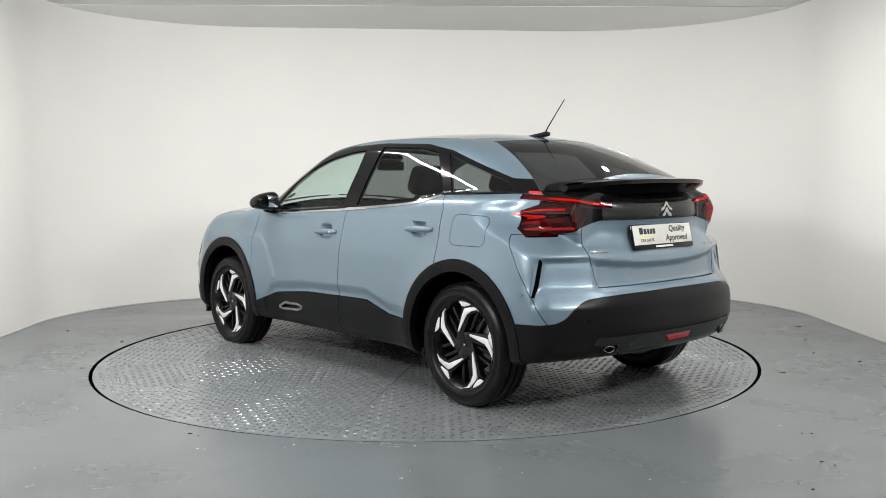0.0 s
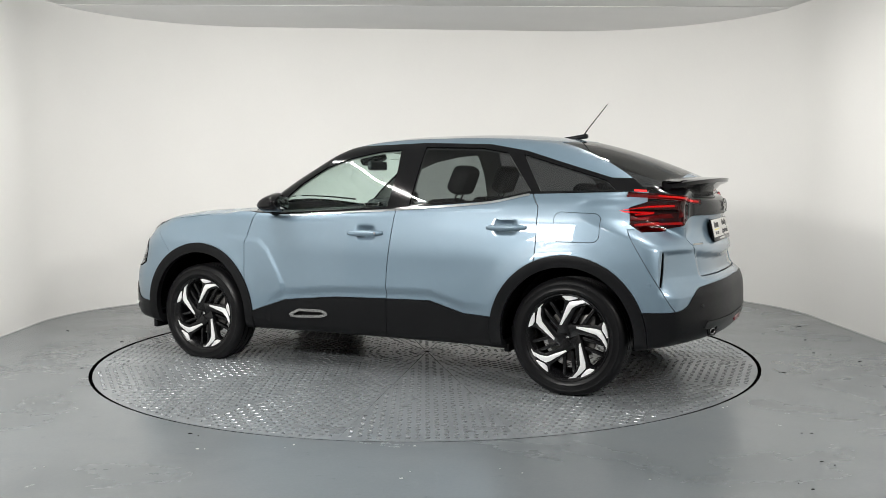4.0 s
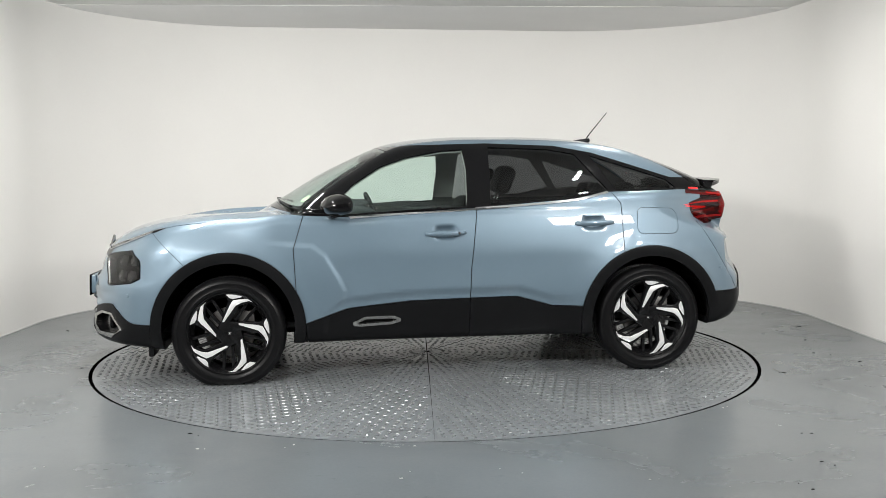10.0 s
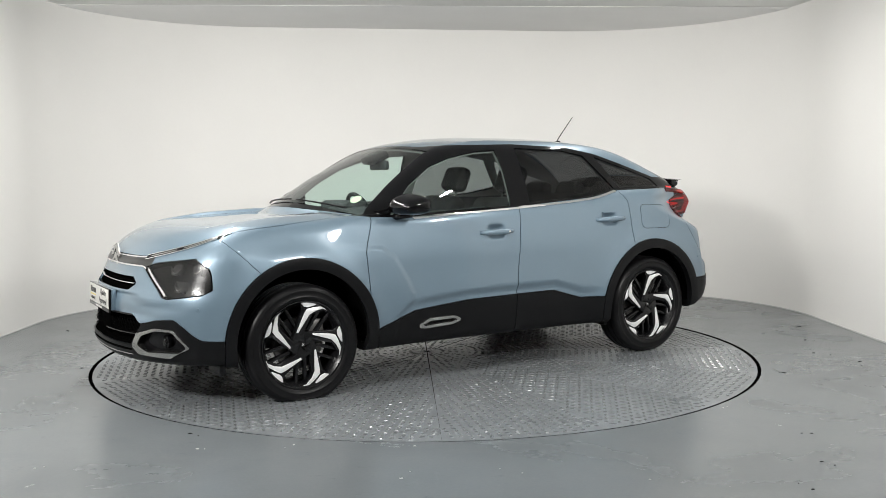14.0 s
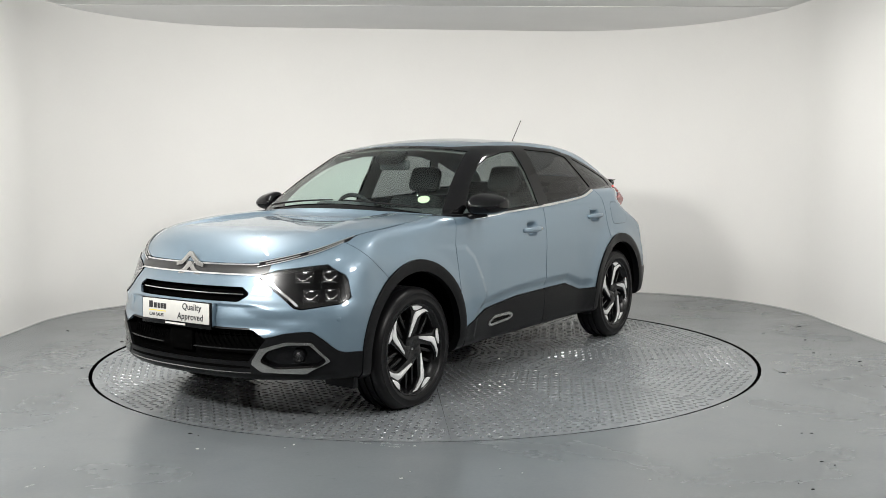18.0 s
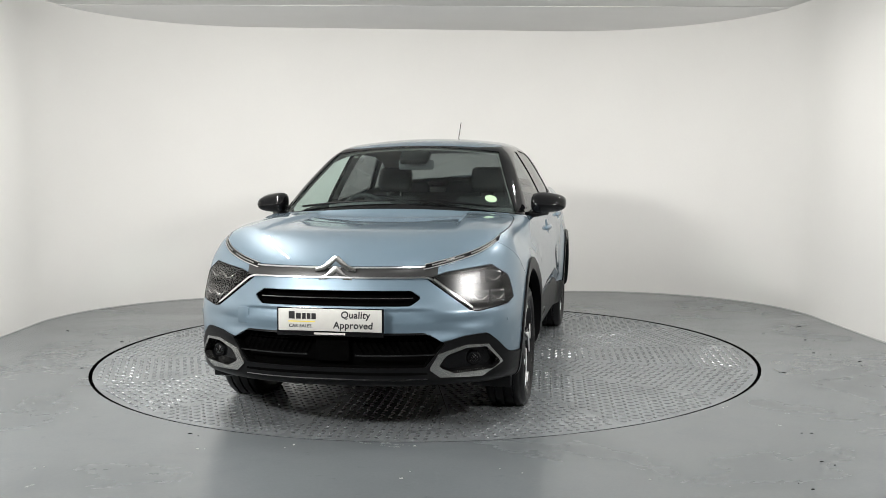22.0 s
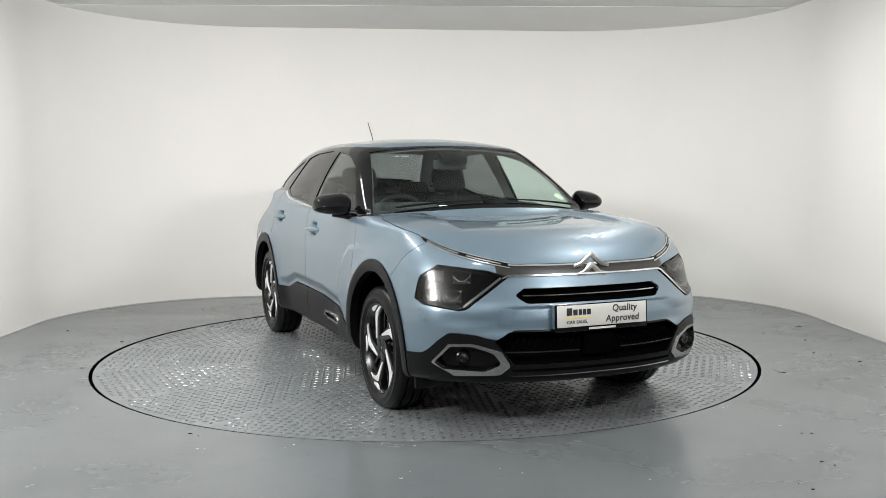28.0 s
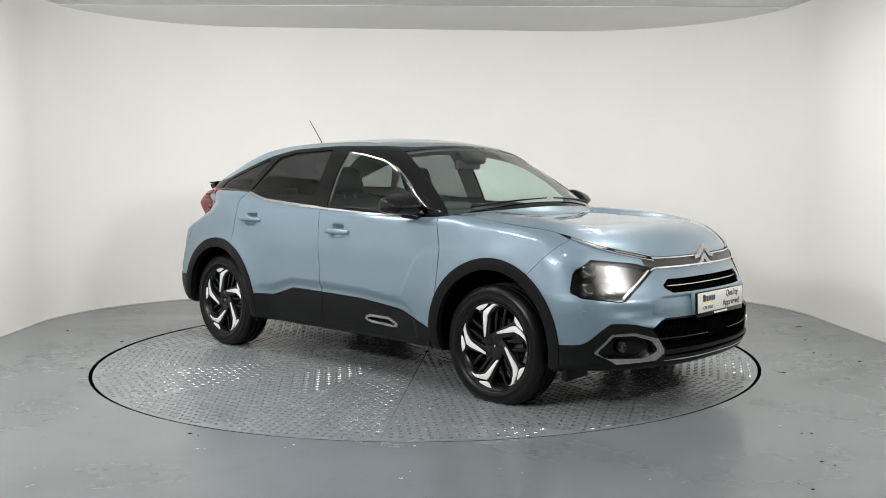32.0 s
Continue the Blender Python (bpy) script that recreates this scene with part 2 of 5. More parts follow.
def build_room():
    pts = wall_outline()
    n = len(pts)
    nrm = []
    for i in range(n):
        a, b = Vector(pts[max(i - 1, 0)]), Vector(pts[min(i + 1, n - 1)])
        d = (b - a).normalized()
        nrm.append(Vector((d.y, -d.x)))
    v, f = [], []
    for (x, y), q in zip(pts, nrm):
        v += [(x, y, -0.05), (x, y, CEIL + 0.06), (x + q.x * 0.15, y + q.y * 0.15, CEIL + 0.06), (x + q.x * 0.15, y + q.y * 0.15, -0.05)]
    for i in range(n - 1):
        a, b = 4 * i, 4 * i + 4
        for k in range(4):
            f.append((a + k, b + k, b + (k + 1) % 4, a + (k + 1) % 4))
    f += [(0, 1, 2, 3), (4 * n - 1, 4 * n - 2, 4 * n - 3, 4 * n - 4)]
    wall = part("wall_curved", mesh_of("wall_curved", v, f), WALL, None)
    bm = bmesh.new()
    bm.from_mesh(wall.data)
    bmesh.ops.recalc_face_normals(bm, faces=bm.faces[:])
    smooth_bm(bm).to_mesh(wall.data)
    bm.free()
    tagged(wall, "seamless white painted curved studio wall", "wall", kind="structure")
    # a dark strip laid where the wall's foot shows only a shadow gap
    shade_line = part("trim", tube([(x * 0.9985, y * 0.9985, 0.003) for x, y in wall_outline()], 0.007, 6), DARK_WALL, None)
    tagged(shade_line, "thin dark strip drawn for the shadow gap at the foot of the wall", "trim", kind="structure")
    # unseen walls added behind the camera; their grey bounces light onto the car
    for name, sx, sy, x, y in (("wall_south", 7.4, 0.15, 0, -8.28), ("wall_east", 0.15, 5.79, 3.495, -5.30), ("wall_west", 0.15, 5.79, -3.465, -5.30)):
        w = part(name, block(sx, sy, CEIL + 0.1, (x, y, CEIL / 2), 0), DARK_WALL, None)
        tagged(w, "plain grey painted wall added unseen behind the camera to close the bay", "wall", kind="structure")
    ceil = part("ceiling", block(7.4, 12.2, 0.12, (0, 0, 0), 0), CEILING, None, "", pose(0, -2.35, CEIL + 0.073, 0, 0.32))
    tagged(ceil, "flat pale grey painted studio ceiling", "ceiling", kind="structure")
    # floor with a round pit for the table
    R0, sides = 2.286, 160
    bm = bmesh.new()
    ring = [bm.verts.new((R0 * math.cos(k * math.tau / sides), R0 * math.sin(k * math.tau / sides), 0)) for k in range(sides)]
    out = []
    for k in range(sides):
        c, s = math.cos(k * math.tau / sides), math.sin(k * math.tau / sides)
        t = min(3.65 / max(abs(c), 1e-6), (3.6 if s > 0 else 8.4) / max(abs(s), 1e-6))
        out.append(bm.verts.new((t * c, t * s, 0)))
    for k in range(sides):
        j = (k + 1) % sides
        bm.faces.new((ring[k], out[k], out[j], ring[j]))
    for x in (-3.65, 3.65):
        for y in (-8.4, 3.6):
            near = sorted(out, key=lambda q: (q.co.x - x) ** 2 + (q.co.y - y) ** 2)[:2]
            bm.faces.new((bm.verts.new((x, y, 0)), *near))
    bmesh.ops.recalc_face_normals(bm, faces=bm.faces[:])
    if sum(q.normal.z for q in bm.faces) < 0:
        bmesh.ops.reverse_faces(bm, faces=bm.faces[:])
    fl = part("floor", bm, FLOOR, None)
    tagged(fl, "grey glossy painted concrete floor with scuffs", "floor", kind="structure")
    pit = part("floor_pit", lathe([(R0, 0.0), (R0, -0.07), (0.0005, -0.07)], 160, "z"), DARK_GAP, None)
    tagged(pit, "dark round pit under the turntable", "pit", kind="structure")
    # a panel joint across the ceiling
    part("ceiling_panel", block(6.7, 1.75, 0.006, (0, 0, 0), 0.002), CEILING, None, "pale grey ceiling panel", pose(0, 2.78, CEIL + 0.008, 0, 0.32))["kind"] = "structure"
    # chips of paint and grit
    rng = random.Random(8)
    for name, spots, size, material, label in (("paint_flake", FLAKES, 0.0050, FLAKE, "white paint flakes scattered on the grey floor"), ("grit", GRIT, 0.008, DARK_GAP, "dark specks of grit on the grey floor")):
        v, f = [], []
        many = [(x, y) for x, y in spots for _ in range(1)] + [(x + rng.gauss(0, 0.05), y + rng.gauss(0, 0.05)) for x, y in spots for _ in range(1)]
        for n, (x, y) in enumerate(many):
            if abs(x) > 3.2 or math.hypot(x, y) < 2.32:
                continue
            r = size * rng.uniform(0.6, 1.3) * (1 if n < len(spots) else 0.4)
            b, k = len(v), 6
            for h, g in ((0.0005, 1.0), (0.003, 0.7)):
                for q in range(k):
                    a = q * math.tau / k
                    e = r * g * rng.uniform(0.6, 1.2)
                    v.append((x + e * 1.8 * math.cos(a), y + e * math.sin(a), h))
            f += [tuple(b + k + q for q in range(k))] + [(b + q, b + (q + 1) % k, b + k + (q + 1) % k, b + k + q) for q in range(k)]
        ob = part(name, mesh_of(name, v, f, False), material, None)
        tagged(ob, label, "debris", kind="stuff")


build_room()

# ---------- the turntable ----------
TABLE_R = 2.263


def build_turntable():
    """Sixteen wedges of tread plate on a round bed."""
    table = new("turntable")
    tagged(table, "round grey steel tread-plate vehicle turntable set in the floor", "turntable")
    part("bed", lathe([(0.0005, -0.0058), (TABLE_R - 0.004, -0.0058), (TABLE_R - 0.004, -0.05), (0.0005, -0.05)], 160, "z"), DARK_GAP, table)
    half = radians(11.25)
    gap, R = 0.0006, TABLE_R
    # one wedge, its middle line along x
    bm = bmesh.new()
    pts = [(0.02, 0.0)]
    for k in range(-10, 11):
        a = (half - gap / R) * k / 10
        pts.append((R * math.cos(a), R * math.sin(a)))
    v = [bm.verts.new((x, y, -0.004)) for x, y in pts]
    f = bm.faces.new(v)
    r = bmesh.ops.extrude_face_region(bm, geom=[f])
    bmesh.ops.translate(bm, vec=(0, 0, -0.0016), verts=[g for g in r["geom"] if isinstance(g, bmesh.types.BMVert)])
    bmesh.ops.recalc_face_normals(bm, faces=bm.faces[:])
    me = bpy.data.meshes.new("tread_plate")
    bm.to_mesh(me)
    bm.free()
    me.materials.append(STEEL)
    # its raised lozenges
    v, f = [], []
    L, Wd, Hh, pitch = 0.0215, 0.0110, 0.0034, 0.0475
    for i in range(0, int(R / pitch) + 1):
        for j in range(-10, 11):
            x, y = (i + 0.5) * pitch, j * pitch
            if math.hypot(x, y) > R - 0.03 or abs(y) > (x - 0.03) * math.tan(half) - 0.012:
                continue
            a = radians(45 if (i + j) % 2 else -45)
            c, s = math.cos(a), math.sin(a)
            b = len(v)
            for lx, ly, lz in ((-L, 0, 0), (0, -Wd, 0), (L, 0, 0), (0, Wd, 0), (-L * 0.62, 0, Hh), (0, -Wd * 0.45, Hh), (L * 0.62, 0, Hh), (0, Wd * 0.45, Hh)):
                v.append((x + lx * c - ly * s, y + lx * s + ly * c, -0.0042 + lz))
            f += [(b, b + 1, b + 5, b + 4), (b + 1, b + 2, b + 6, b + 5), (b + 2, b + 3, b + 7, b + 6), (b + 3, b, b + 4, b + 7), (b + 4, b + 5, b + 6, b + 7)]
    tm = mesh_of("tread_pattern", v, f, False)
    tm.materials.append(TREAD)
    for k in range(16):
        ob = part("tread_plate", me, None, table, m=pose(0, 0, 0, 0, 0, 38.5 + 11.25 + 22.5 * k))
        tr = part("tread_pattern", tm, None, ob, "raised steel lozenge tread")
        tr["kind"] = "stuff"
    return table


TABLE = build_turntable()

# ---------- the car body as one smooth solid ----------
HUB_F, HUB_R, HUB_ZF, HUB_ZR = 1.337, -1.328, 0.312, 0.335

z_low = curve((2.30, 0.64), (2.22, 0.77), (2.14, 0.862), (1.98, 0.938), (1.82, 0.979), (1.63, 1.003), (1.43, 1.021), (1.10, 1.034), (0.6, 1.02), (0.0, 1.055), (-0.6, 1.095), (-1.06, 1.15), (-1.6, 1.165), (-1.85, 1.160), (-1.98, 1.140), (-2.10, 1.09))
y_plan = curve((2.3, 0.815), (1.9, 0.853), (1.335, 0.867), (0.9, 0.868), (0.4, 0.870), (0, 0.870), (-0.6, 0.873), (-1.0, 0.880), (-1.335, 0.884), (-1.8, 0.864), (-2.2, 0.80))
y_fall = curve((0.14, 0.07), (0.3, 0.018), (0.45, 0.004), (0.6, 0.0), (0.75, 0.006), (0.9, 0.026), (1.0, 0.046), (1.06, 0.064), (1.16, 0.105), (1.25, 0.15))
x_nose = curve((0.12, 1.85), (0.17, 1.98), (0.22, 2.12), (0.26, 2.235), (0.30, 2.255), (0.42, 2.264), (0.55, 2.268), (0.60, 2.255), (0.65, 2.222), (0.72, 2.19), (0.80, 2.155), (0.86, 2.11), (0.93, 2.03), (1.0, 1.9))
x_tail = curve((0.14, -1.85), (0.24, -1.96), (0.30, -2.05), (0.38, -2.118), (0.46, -2.138), (0.58, -2.132), (0.66, -2.105), (0.70, -2.083), (0.80, -2.06), (0.84, -2.050), (0.90, -2.015), (0.95, -2.006), (1.0, -2.022), (1.05, -2.046), (1.12, -2.050), (1.17, -2.03), (1.25, -1.95))
z_bot = curve((2.3, 0.245), (1.9, 0.245), (1.72, 0.230), (1.0, 0.245), (-1.0, 0.25), (-1.5, 0.27), (-1.8, 0.305), (-2.2, 0.340))
z_roof = curve((1.30, 0.93), (1.16, 1.015), (1.03, 1.095), (0.91, 1.169), (0.75, 1.265), (0.55, 1.362), (0.39, 1.432), (0.27, 1.467), (0.03, 1.499), (-0.2, 1.510), (-0.5, 1.511), (-0.82, 1.502), (-1.0, 1.487), (-1.15, 1.467), (-1.3, 1.437), (-1.47, 1.389), (-1.63, 1.335), (-1.76, 1.285), (-1.86, 1.243), (-1.98, 1.185), (-2.1, 1.12))
y_glass = curve((1.2, 0.72), (0.75, 0.775), (0.3, 0.80), (0, 0.808), (-0.6, 0.81), (-1.1, 0.79), (-1.6, 0.725), (-1.95, 0.64))


def smax(a, b, k):
    h = np.clip(0.5 + 0.5 * (a - b) / k, 0, 1)
    return b + (a - b) * h + k * h * (1 - h)


def poly_sd(px, py, poly):
    """Signed distance to a polygon, negative inside."""
    d = np.full(len(px), 1e9)
    s = np.ones(len(px))
    n = len(poly)
    for i in range(n):
        ax, ay = poly[i]
        bx, by = poly[i - 1]
        ex, ey, wx, wy = bx - ax, by - ay, px - ax, py - ay
        t = np.clip((wx * ex + wy * ey) / (ex * ex + ey * ey), 0, 1)
        d = np.minimum(d, (wx - ex * t) ** 2 + (wy - ey * t) ** 2)
        c1, c2, c3 = py >= ay, py < by, ex * wy > ey * wx
        s = np.where((c1 & c2 & c3) | (~c1 & ~c2 & ~c3), -s, s)
    return s * np.sqrt(d)


SILL = [(0.93, 0.10), (0.93, 0.34), (0.86, 0.37), (0.62, 0.45), (0.23, 0.487), (-0.15, 0.495), (-0.45, 0.50), (-0.68, 0.435), (-0.93, 0.43), (-0.93, 0.10)]
BULGE = [(1.45, 0.90), (1.02, 0.86), (0.93, 0.85), (0.83, 0.845), (0.75, 0.78), (0.665, 0.64), (0.625, 0.555), (0.635, 0.50), (0.735, 0.42), (0.76, 0.30), (1.45, 0.30)]
HAUNCH = [(-1.20, 0.88), (-1.05, 0.84), (-0.94, 0.76), (-0.86, 0.64), (-0.76, 0.52), (-0.76, 0.30), (-1.2, 0.30)]


def side_y(x, z):
    w = smoothstep(-0.90, -0.60, x) * (1 - smoothstep(0.55, 0.75, x))
    y = y_plan(x) - y_fall(z) - 0.008 * w * np.exp(-((z - 0.66) / 0.13) ** 2)
    y = y - 0.034 * smoothstep(0.80, 0.98, z) * smoothstep(1.05, 1.45, x)
    near = (z > 0.2) & (z < 1.0) & (np.abs(x) < 1.4)
    if near.any():
        xn, zn = x[near], z[near]
        y[near] += 0.008 * (1 - smoothstep(-0.026, 0.016, poly_sd(xn, zn, BULGE))) * (1 - smoothstep(0.95, 1.2, xn))
        y[near] -= 0.020 * (1 - smoothstep(0.020, 0.078, poly_sd(xn, zn, SILL))) * smoothstep(-0.92, -0.62, xn) * (1 - smoothstep(0.50, 0.80, xn))
        y[near] += 0.007 * (1 - smoothstep(-0.10, 0.05, poly_sd(xn, zn, HAUNCH))) * smoothstep(-1.35, -1.1, xn)
        for hx, hz in ((0.005, 0.905), (-0.95, 0.958)):
            y[near] -= 0.036 * np.exp(-((xn - hx) / 0.055) ** 4 - ((zn - hz - 0.003) / 0.036) ** 4)
    for hx in (HUB_F, HUB_R):
        r = np.hypot(x - hx, z - 0.36)
        y = y + 0.012 * np.exp(-((r - 0.44) / 0.07) ** 2)
    return y


def body_f(p):
    x, y, z = p[:, 0], np.abs(p[:, 1]), p[:, 2]
    side = y - side_y(x, z)
    inset = (0.017 + 0.03 * np.clip(0.62 - z, 0, 0.12)) * (1 - smoothstep(-0.13, 0.07, y - 0.62 + 2.2 * np.clip(z - 0.555, 0, 1))) * smoothstep(0.47, 0.52, z) * (1 - smoothstep(0.612, 0.632, z))
    lamp_in = 0.012 * np.exp(-((z - 0.56) / 0.03) ** 2 - ((y - 0.66) / 0.10) ** 2)
    brow = 0.780 + 0.12 * y * y
    bay = 0.032 * (1 - smoothstep(0.49, 0.56, y)) * smoothstep(0.66, 0.70, z) * (1 - smoothstep(brow - 0.022, brow + 0.022, z))
    nose = (x + inset + lamp_in - x_nose(z) + 0.30 * (y / 0.8) ** 2.6) * 0.8
    tail = (x_tail(z) + bay + (0.19 + 0.42 * smoothstep(0.85, 1.10, z)) * (y / 0.8) ** 2.8 - x) * 0.8
    crown = 0.018 * np.clip(y / 0.8, 0, 2) ** 8
    inner = 0.44 + 0.10 * np.clip(x - 1.15, -0.3, 0.7)
    crest = 0.019 * smoothstep(inner, inner + 0.045, y) * (1 - smoothstep(0.58, 0.78, y)) * smoothstep(0.95, 1.15, x) * (1 - smoothstep(1.40, 1.90, x)) - 0.012 * smoothstep(1.0, 1.2, x) * (1 - smoothstep(1.4, 1.9, x))
    top = (z - z_low(x + 0.10 * (y / 0.7) ** 2 * smoothstep(1.2, 1.9, x)) + crown * smoothstep(0.9, 1.3, x) - crest) * 0.85
    low = smax(smax(side, smax(nose, tail, 0.03), 0.10 - 0.045 * (x < 0)), top, 0.055)
    low = low + 0.025 * (1 - smoothstep(-1.872, -1.842, x)) * smoothstep(0.46, 0.72, y) * smoothstep(0.58, 0.70, z) * (1 - smoothstep(0.815, 0.845, z))
    low = smax(low, (z_bot(x) - z) * 0.9, 0.04)
    xs = x + 0.11 * (y / 0.7) ** 2 * smoothstep(0.1, 0.7, x) - 0.10 * (y / 0.6) ** 2 * (1 - smoothstep(-1.6, -1.0, x))
    roof = (z - z_roof(xs) - 0.022 + 0.042 * (y / 0.55) ** 2) * 0.8
    dz = z - 1.06
    gy = y - (y_glass(x) - 0.43 * np.abs(dz) - 0.30 * dz * dz)
    cab = smax(gy * 0.9, roof, 0.062)
    cab = smax(cab, 0.9 - z, 0.02)
    cab = smax(smax(cab, -1.93 - x, 0.02), x - 1.22, 0.02)
    return -smax(-low, -cab, 0.02)


def grad_f(p, e=1e-4):
    g = np.zeros_like(p)
    for k in range(3):
        d = np.zeros(3)
        d[k] = e
        g[:, k] = (body_f(p + d) - body_f(p - d)) / (2 * e)
    return g


def settle(p, steps=5, flat=None):
    for _ in range(steps):
        g = grad_f(p)
        step = g * (body_f(p) / np.maximum((g * g).sum(1), 0.05))[:, None]
        size = np.linalg.norm(step, axis=1)
        p = p - step * np.minimum(1, 0.008 / np.maximum(size, 1e-9))[:, None]
        if flat is not None:
            p[flat, 1] = 0
    return p


def half_shell(h=0.0135):
    """The left half of the body's skin, as triangles."""
    xs, ys, zs = np.arange(-2.32, 2.40, h), (np.arange(0, int(0.99 / h)) - 0.5) * h, np.arange(0.10, 1.58, h)
    nx, ny, nz = len(xs), len(ys), len(zs)
    val = np.empty((nx, ny, nz))
    Y, Z = np.meshgrid(ys, zs, indexing="ij")
    for a in range(0, nx, 40):
        b = min(a + 40, nx)
        X = np.repeat(xs[a:b], ny * nz)
        val[a:b] = body_f(np.stack([X, np.tile(Y.ravel(), b - a), np.tile(Z.ravel(), b - a)], 1)).reshape(b - a, ny, nz)
    S = val < 0
    c = np.zeros((nx - 1, ny - 1, nz - 1), np.int8)
    for i in (0, 1):
        for j in (0, 1):
            for k in (0, 1):
                c += S[i:nx - 1 + i, j:ny - 1 + j, k:nz - 1 + k]
    act = (c > 0) & (c < 8)
    idx = -np.ones(act.shape, np.int64)
    cells = np.argwhere(act)
    idx[act] = np.arange(len(cells))
    P = np.stack([xs[cells[:, 0]] + h / 2, ys[cells[:, 1]] + h / 2, zs[cells[:, 2]] + h / 2], 1)
    flat = cells[:, 1] == 0
    P[flat, 1] = 0
    P = settle(P, 6, flat)
    tris = []
    for ax in range(3):
        A = S[tuple(slice(0, -1) if q == ax else slice(1, -1) for q in range(3))]
        B = S[tuple(slice(1, None) if q == ax else slice(1, -1) for q in range(3))]
        E = np.argwhere(A != B)
        inside = A[tuple(E.T)]
        E = E + np.array([0 if q == ax else 1 for q in range(3)])
        o1, o2 = [(1, 2), (2, 0), (0, 1)][ax]
        quad = []
        for d1, d2 in ((-1, -1), (0, -1), (0, 0), (-1, 0)):
            q = E.copy()
            q[:, o1] += d1
            q[:, o2] += d2
            quad.append(idx[tuple(q.T)])
        Q = np.stack(quad, 1)
        Q[~inside] = Q[~inside][:, ::-1]
        Q = Q[(Q >= 0).all(1)]
        tris += [Q[:, [0, 1, 2]], Q[:, [0, 2, 3]]]
    return P, np.concatenate(tris)


def cut(P, T, phi, level):
    """Splits triangles along phi = level."""
    s = phi - level
    s = np.where(np.abs(s) < 2e-5, 2e-5, s)
    pos = s > 0
    k = pos[T].sum(1)
    mix = (k == 1) | (k == 2)
    if not mix.any():
        return P, T
    M = T[mix]
    pm = pos[M]
    lone = np.where(k[mix][:, None] == 1, pm, ~pm).argmax(1)
    r = np.arange(len(M))
    a, b, c = M[r, lone], M[r, (lone + 1) % 3], M[r, (lone + 2) % 3]
    e = np.sort(np.concatenate([np.stack([a, b], 1), np.stack([a, c], 1)]), 1)
    u, inv = np.unique(e, axis=0, return_inverse=True)
    inv = inv.ravel()
    t = s[u[:, 0]] / (s[u[:, 0]] - s[u[:, 1]])
    newp = P[u[:, 0]] + (P[u[:, 1]] - P[u[:, 0]]) * t[:, None]
    ab, ac = len(P) + inv[:len(M)], len(P) + inv[len(M):]
    return np.concatenate([P, newp]), np.concatenate([T[~mix], np.stack([a, ab, ac], 1), np.stack([ab, b, c], 1), np.stack([ab, c, ac], 1)])


def far(phi, ok):
    return np.where(ok, phi, 0.5)


# outlines seen from the side (x, z), the front and the rear (y, z)
DLO = [(0.965, 1.03), (0.90, 1.145), (0.45, 1.44), (0.20, 1.457), (-0.3, 1.470), (-0.75, 1.453), (-1.0, 1.408), (-1.53, 1.245), (-1.75, 1.238), (-2.0, 1.225), (-2.0, 1.168), (-1.64, 1.165), (-1.06, 1.152), (-0.83, 1.108), (-0.19, 1.060), (0.60, 1.010), (0.88, 1.02)]
GLASS_F = [(0.74, 1.020), (0.69, 1.095), (0.572, 1.208), (0.400, 1.318), (0.227, 1.378), (0.012, 1.418), (-0.135, 1.428), (-0.150, 1.30), (-0.135, 1.070)]
GLASS_R = [(-0.31, 1.443), (-0.70, 1.430), (-0.88, 1.398), (-1.07, 1.17), (-0.84, 1.12), (-0.29, 1.085)]
GLASS_Q = [(-0.985, 1.388), (-1.50, 1.230), (-1.56, 1.177), (-1.13, 1.167)]
DOOR_F = [(0.86, 0.24), (0.93, 0.55), (0.945, 0.82), (0.88, 1.03), (0.42, 1.385), (-0.20, 1.459), (-0.20, 1.06), (-0.155, 0.67), (-0.14, 0.24)]
DOOR_R = [(-0.14, 0.24), (-0.155, 0.67), (-0.20, 1.06), (-0.20, 1.459), (-0.93, 1.415), (-1.08, 1.165), (-1.14, 1.08), (-1.145, 0.60), (-0.90, 0.24)]
FUEL = [(-1.285, 1.010), (-1.470, 1.002), (-1.472, 0.925), (-1.282, 0.925)]
BUMP = [(0.577, 0.354), (0.510, 0.384), (0.338, 0.386), (0.303, 0.372), (0.350, 0.358), (0.540, 0.348)]
LAMP = [(0.444, 0.763), (0.529, 0.793), (0.612, 0.804), (0.730, 0.820), (0.800, 0.768), (0.822, 0.721), (0.832, 0.655), (0.812, 0.628), (0.682, 0.605), (0.650, 0.612)]
SLOT = [(-0.372, 0.650), (0.372, 0.650), (0.407, 0.675), (0.372, 0.698), (-0.372, 0.698), (-0.407, 0.675)]
GRILLE = [(-0.45, 0.345), (0.45, 0.345), (0.54, 0.46), (0.47, 0.503), (-0.47, 0.503), (-0.54, 0.46)]
FOG = [(0.480, 0.341), (0.517, 0.402), (0.631, 0.437), (0.720, 0.432), (0.772, 0.352), (0.695, 0.302), (0.516, 0.310)]
FOG_IN = [(0.530, 0.355), (0.554, 0.388), (0.632, 0.417), (0.709, 0.416), (0.755, 0.353), (0.737, 0.337), (0.580, 0.331)]
TAIL = [(-1.645, 1.075), (-1.66, 0.985), (-1.73, 0.942), (-2.2, 0.945), (-2.2, 1.115), (-1.76, 1.115)]

DIFFUSER = [(-0.40, 0.335), (0.40, 0.335), (0.47, 0.375), (0.60, 0.405), (0.58, 0.440), (-0.58, 0.440), (-0.60, 0.405), (-0.47, 0.375)]

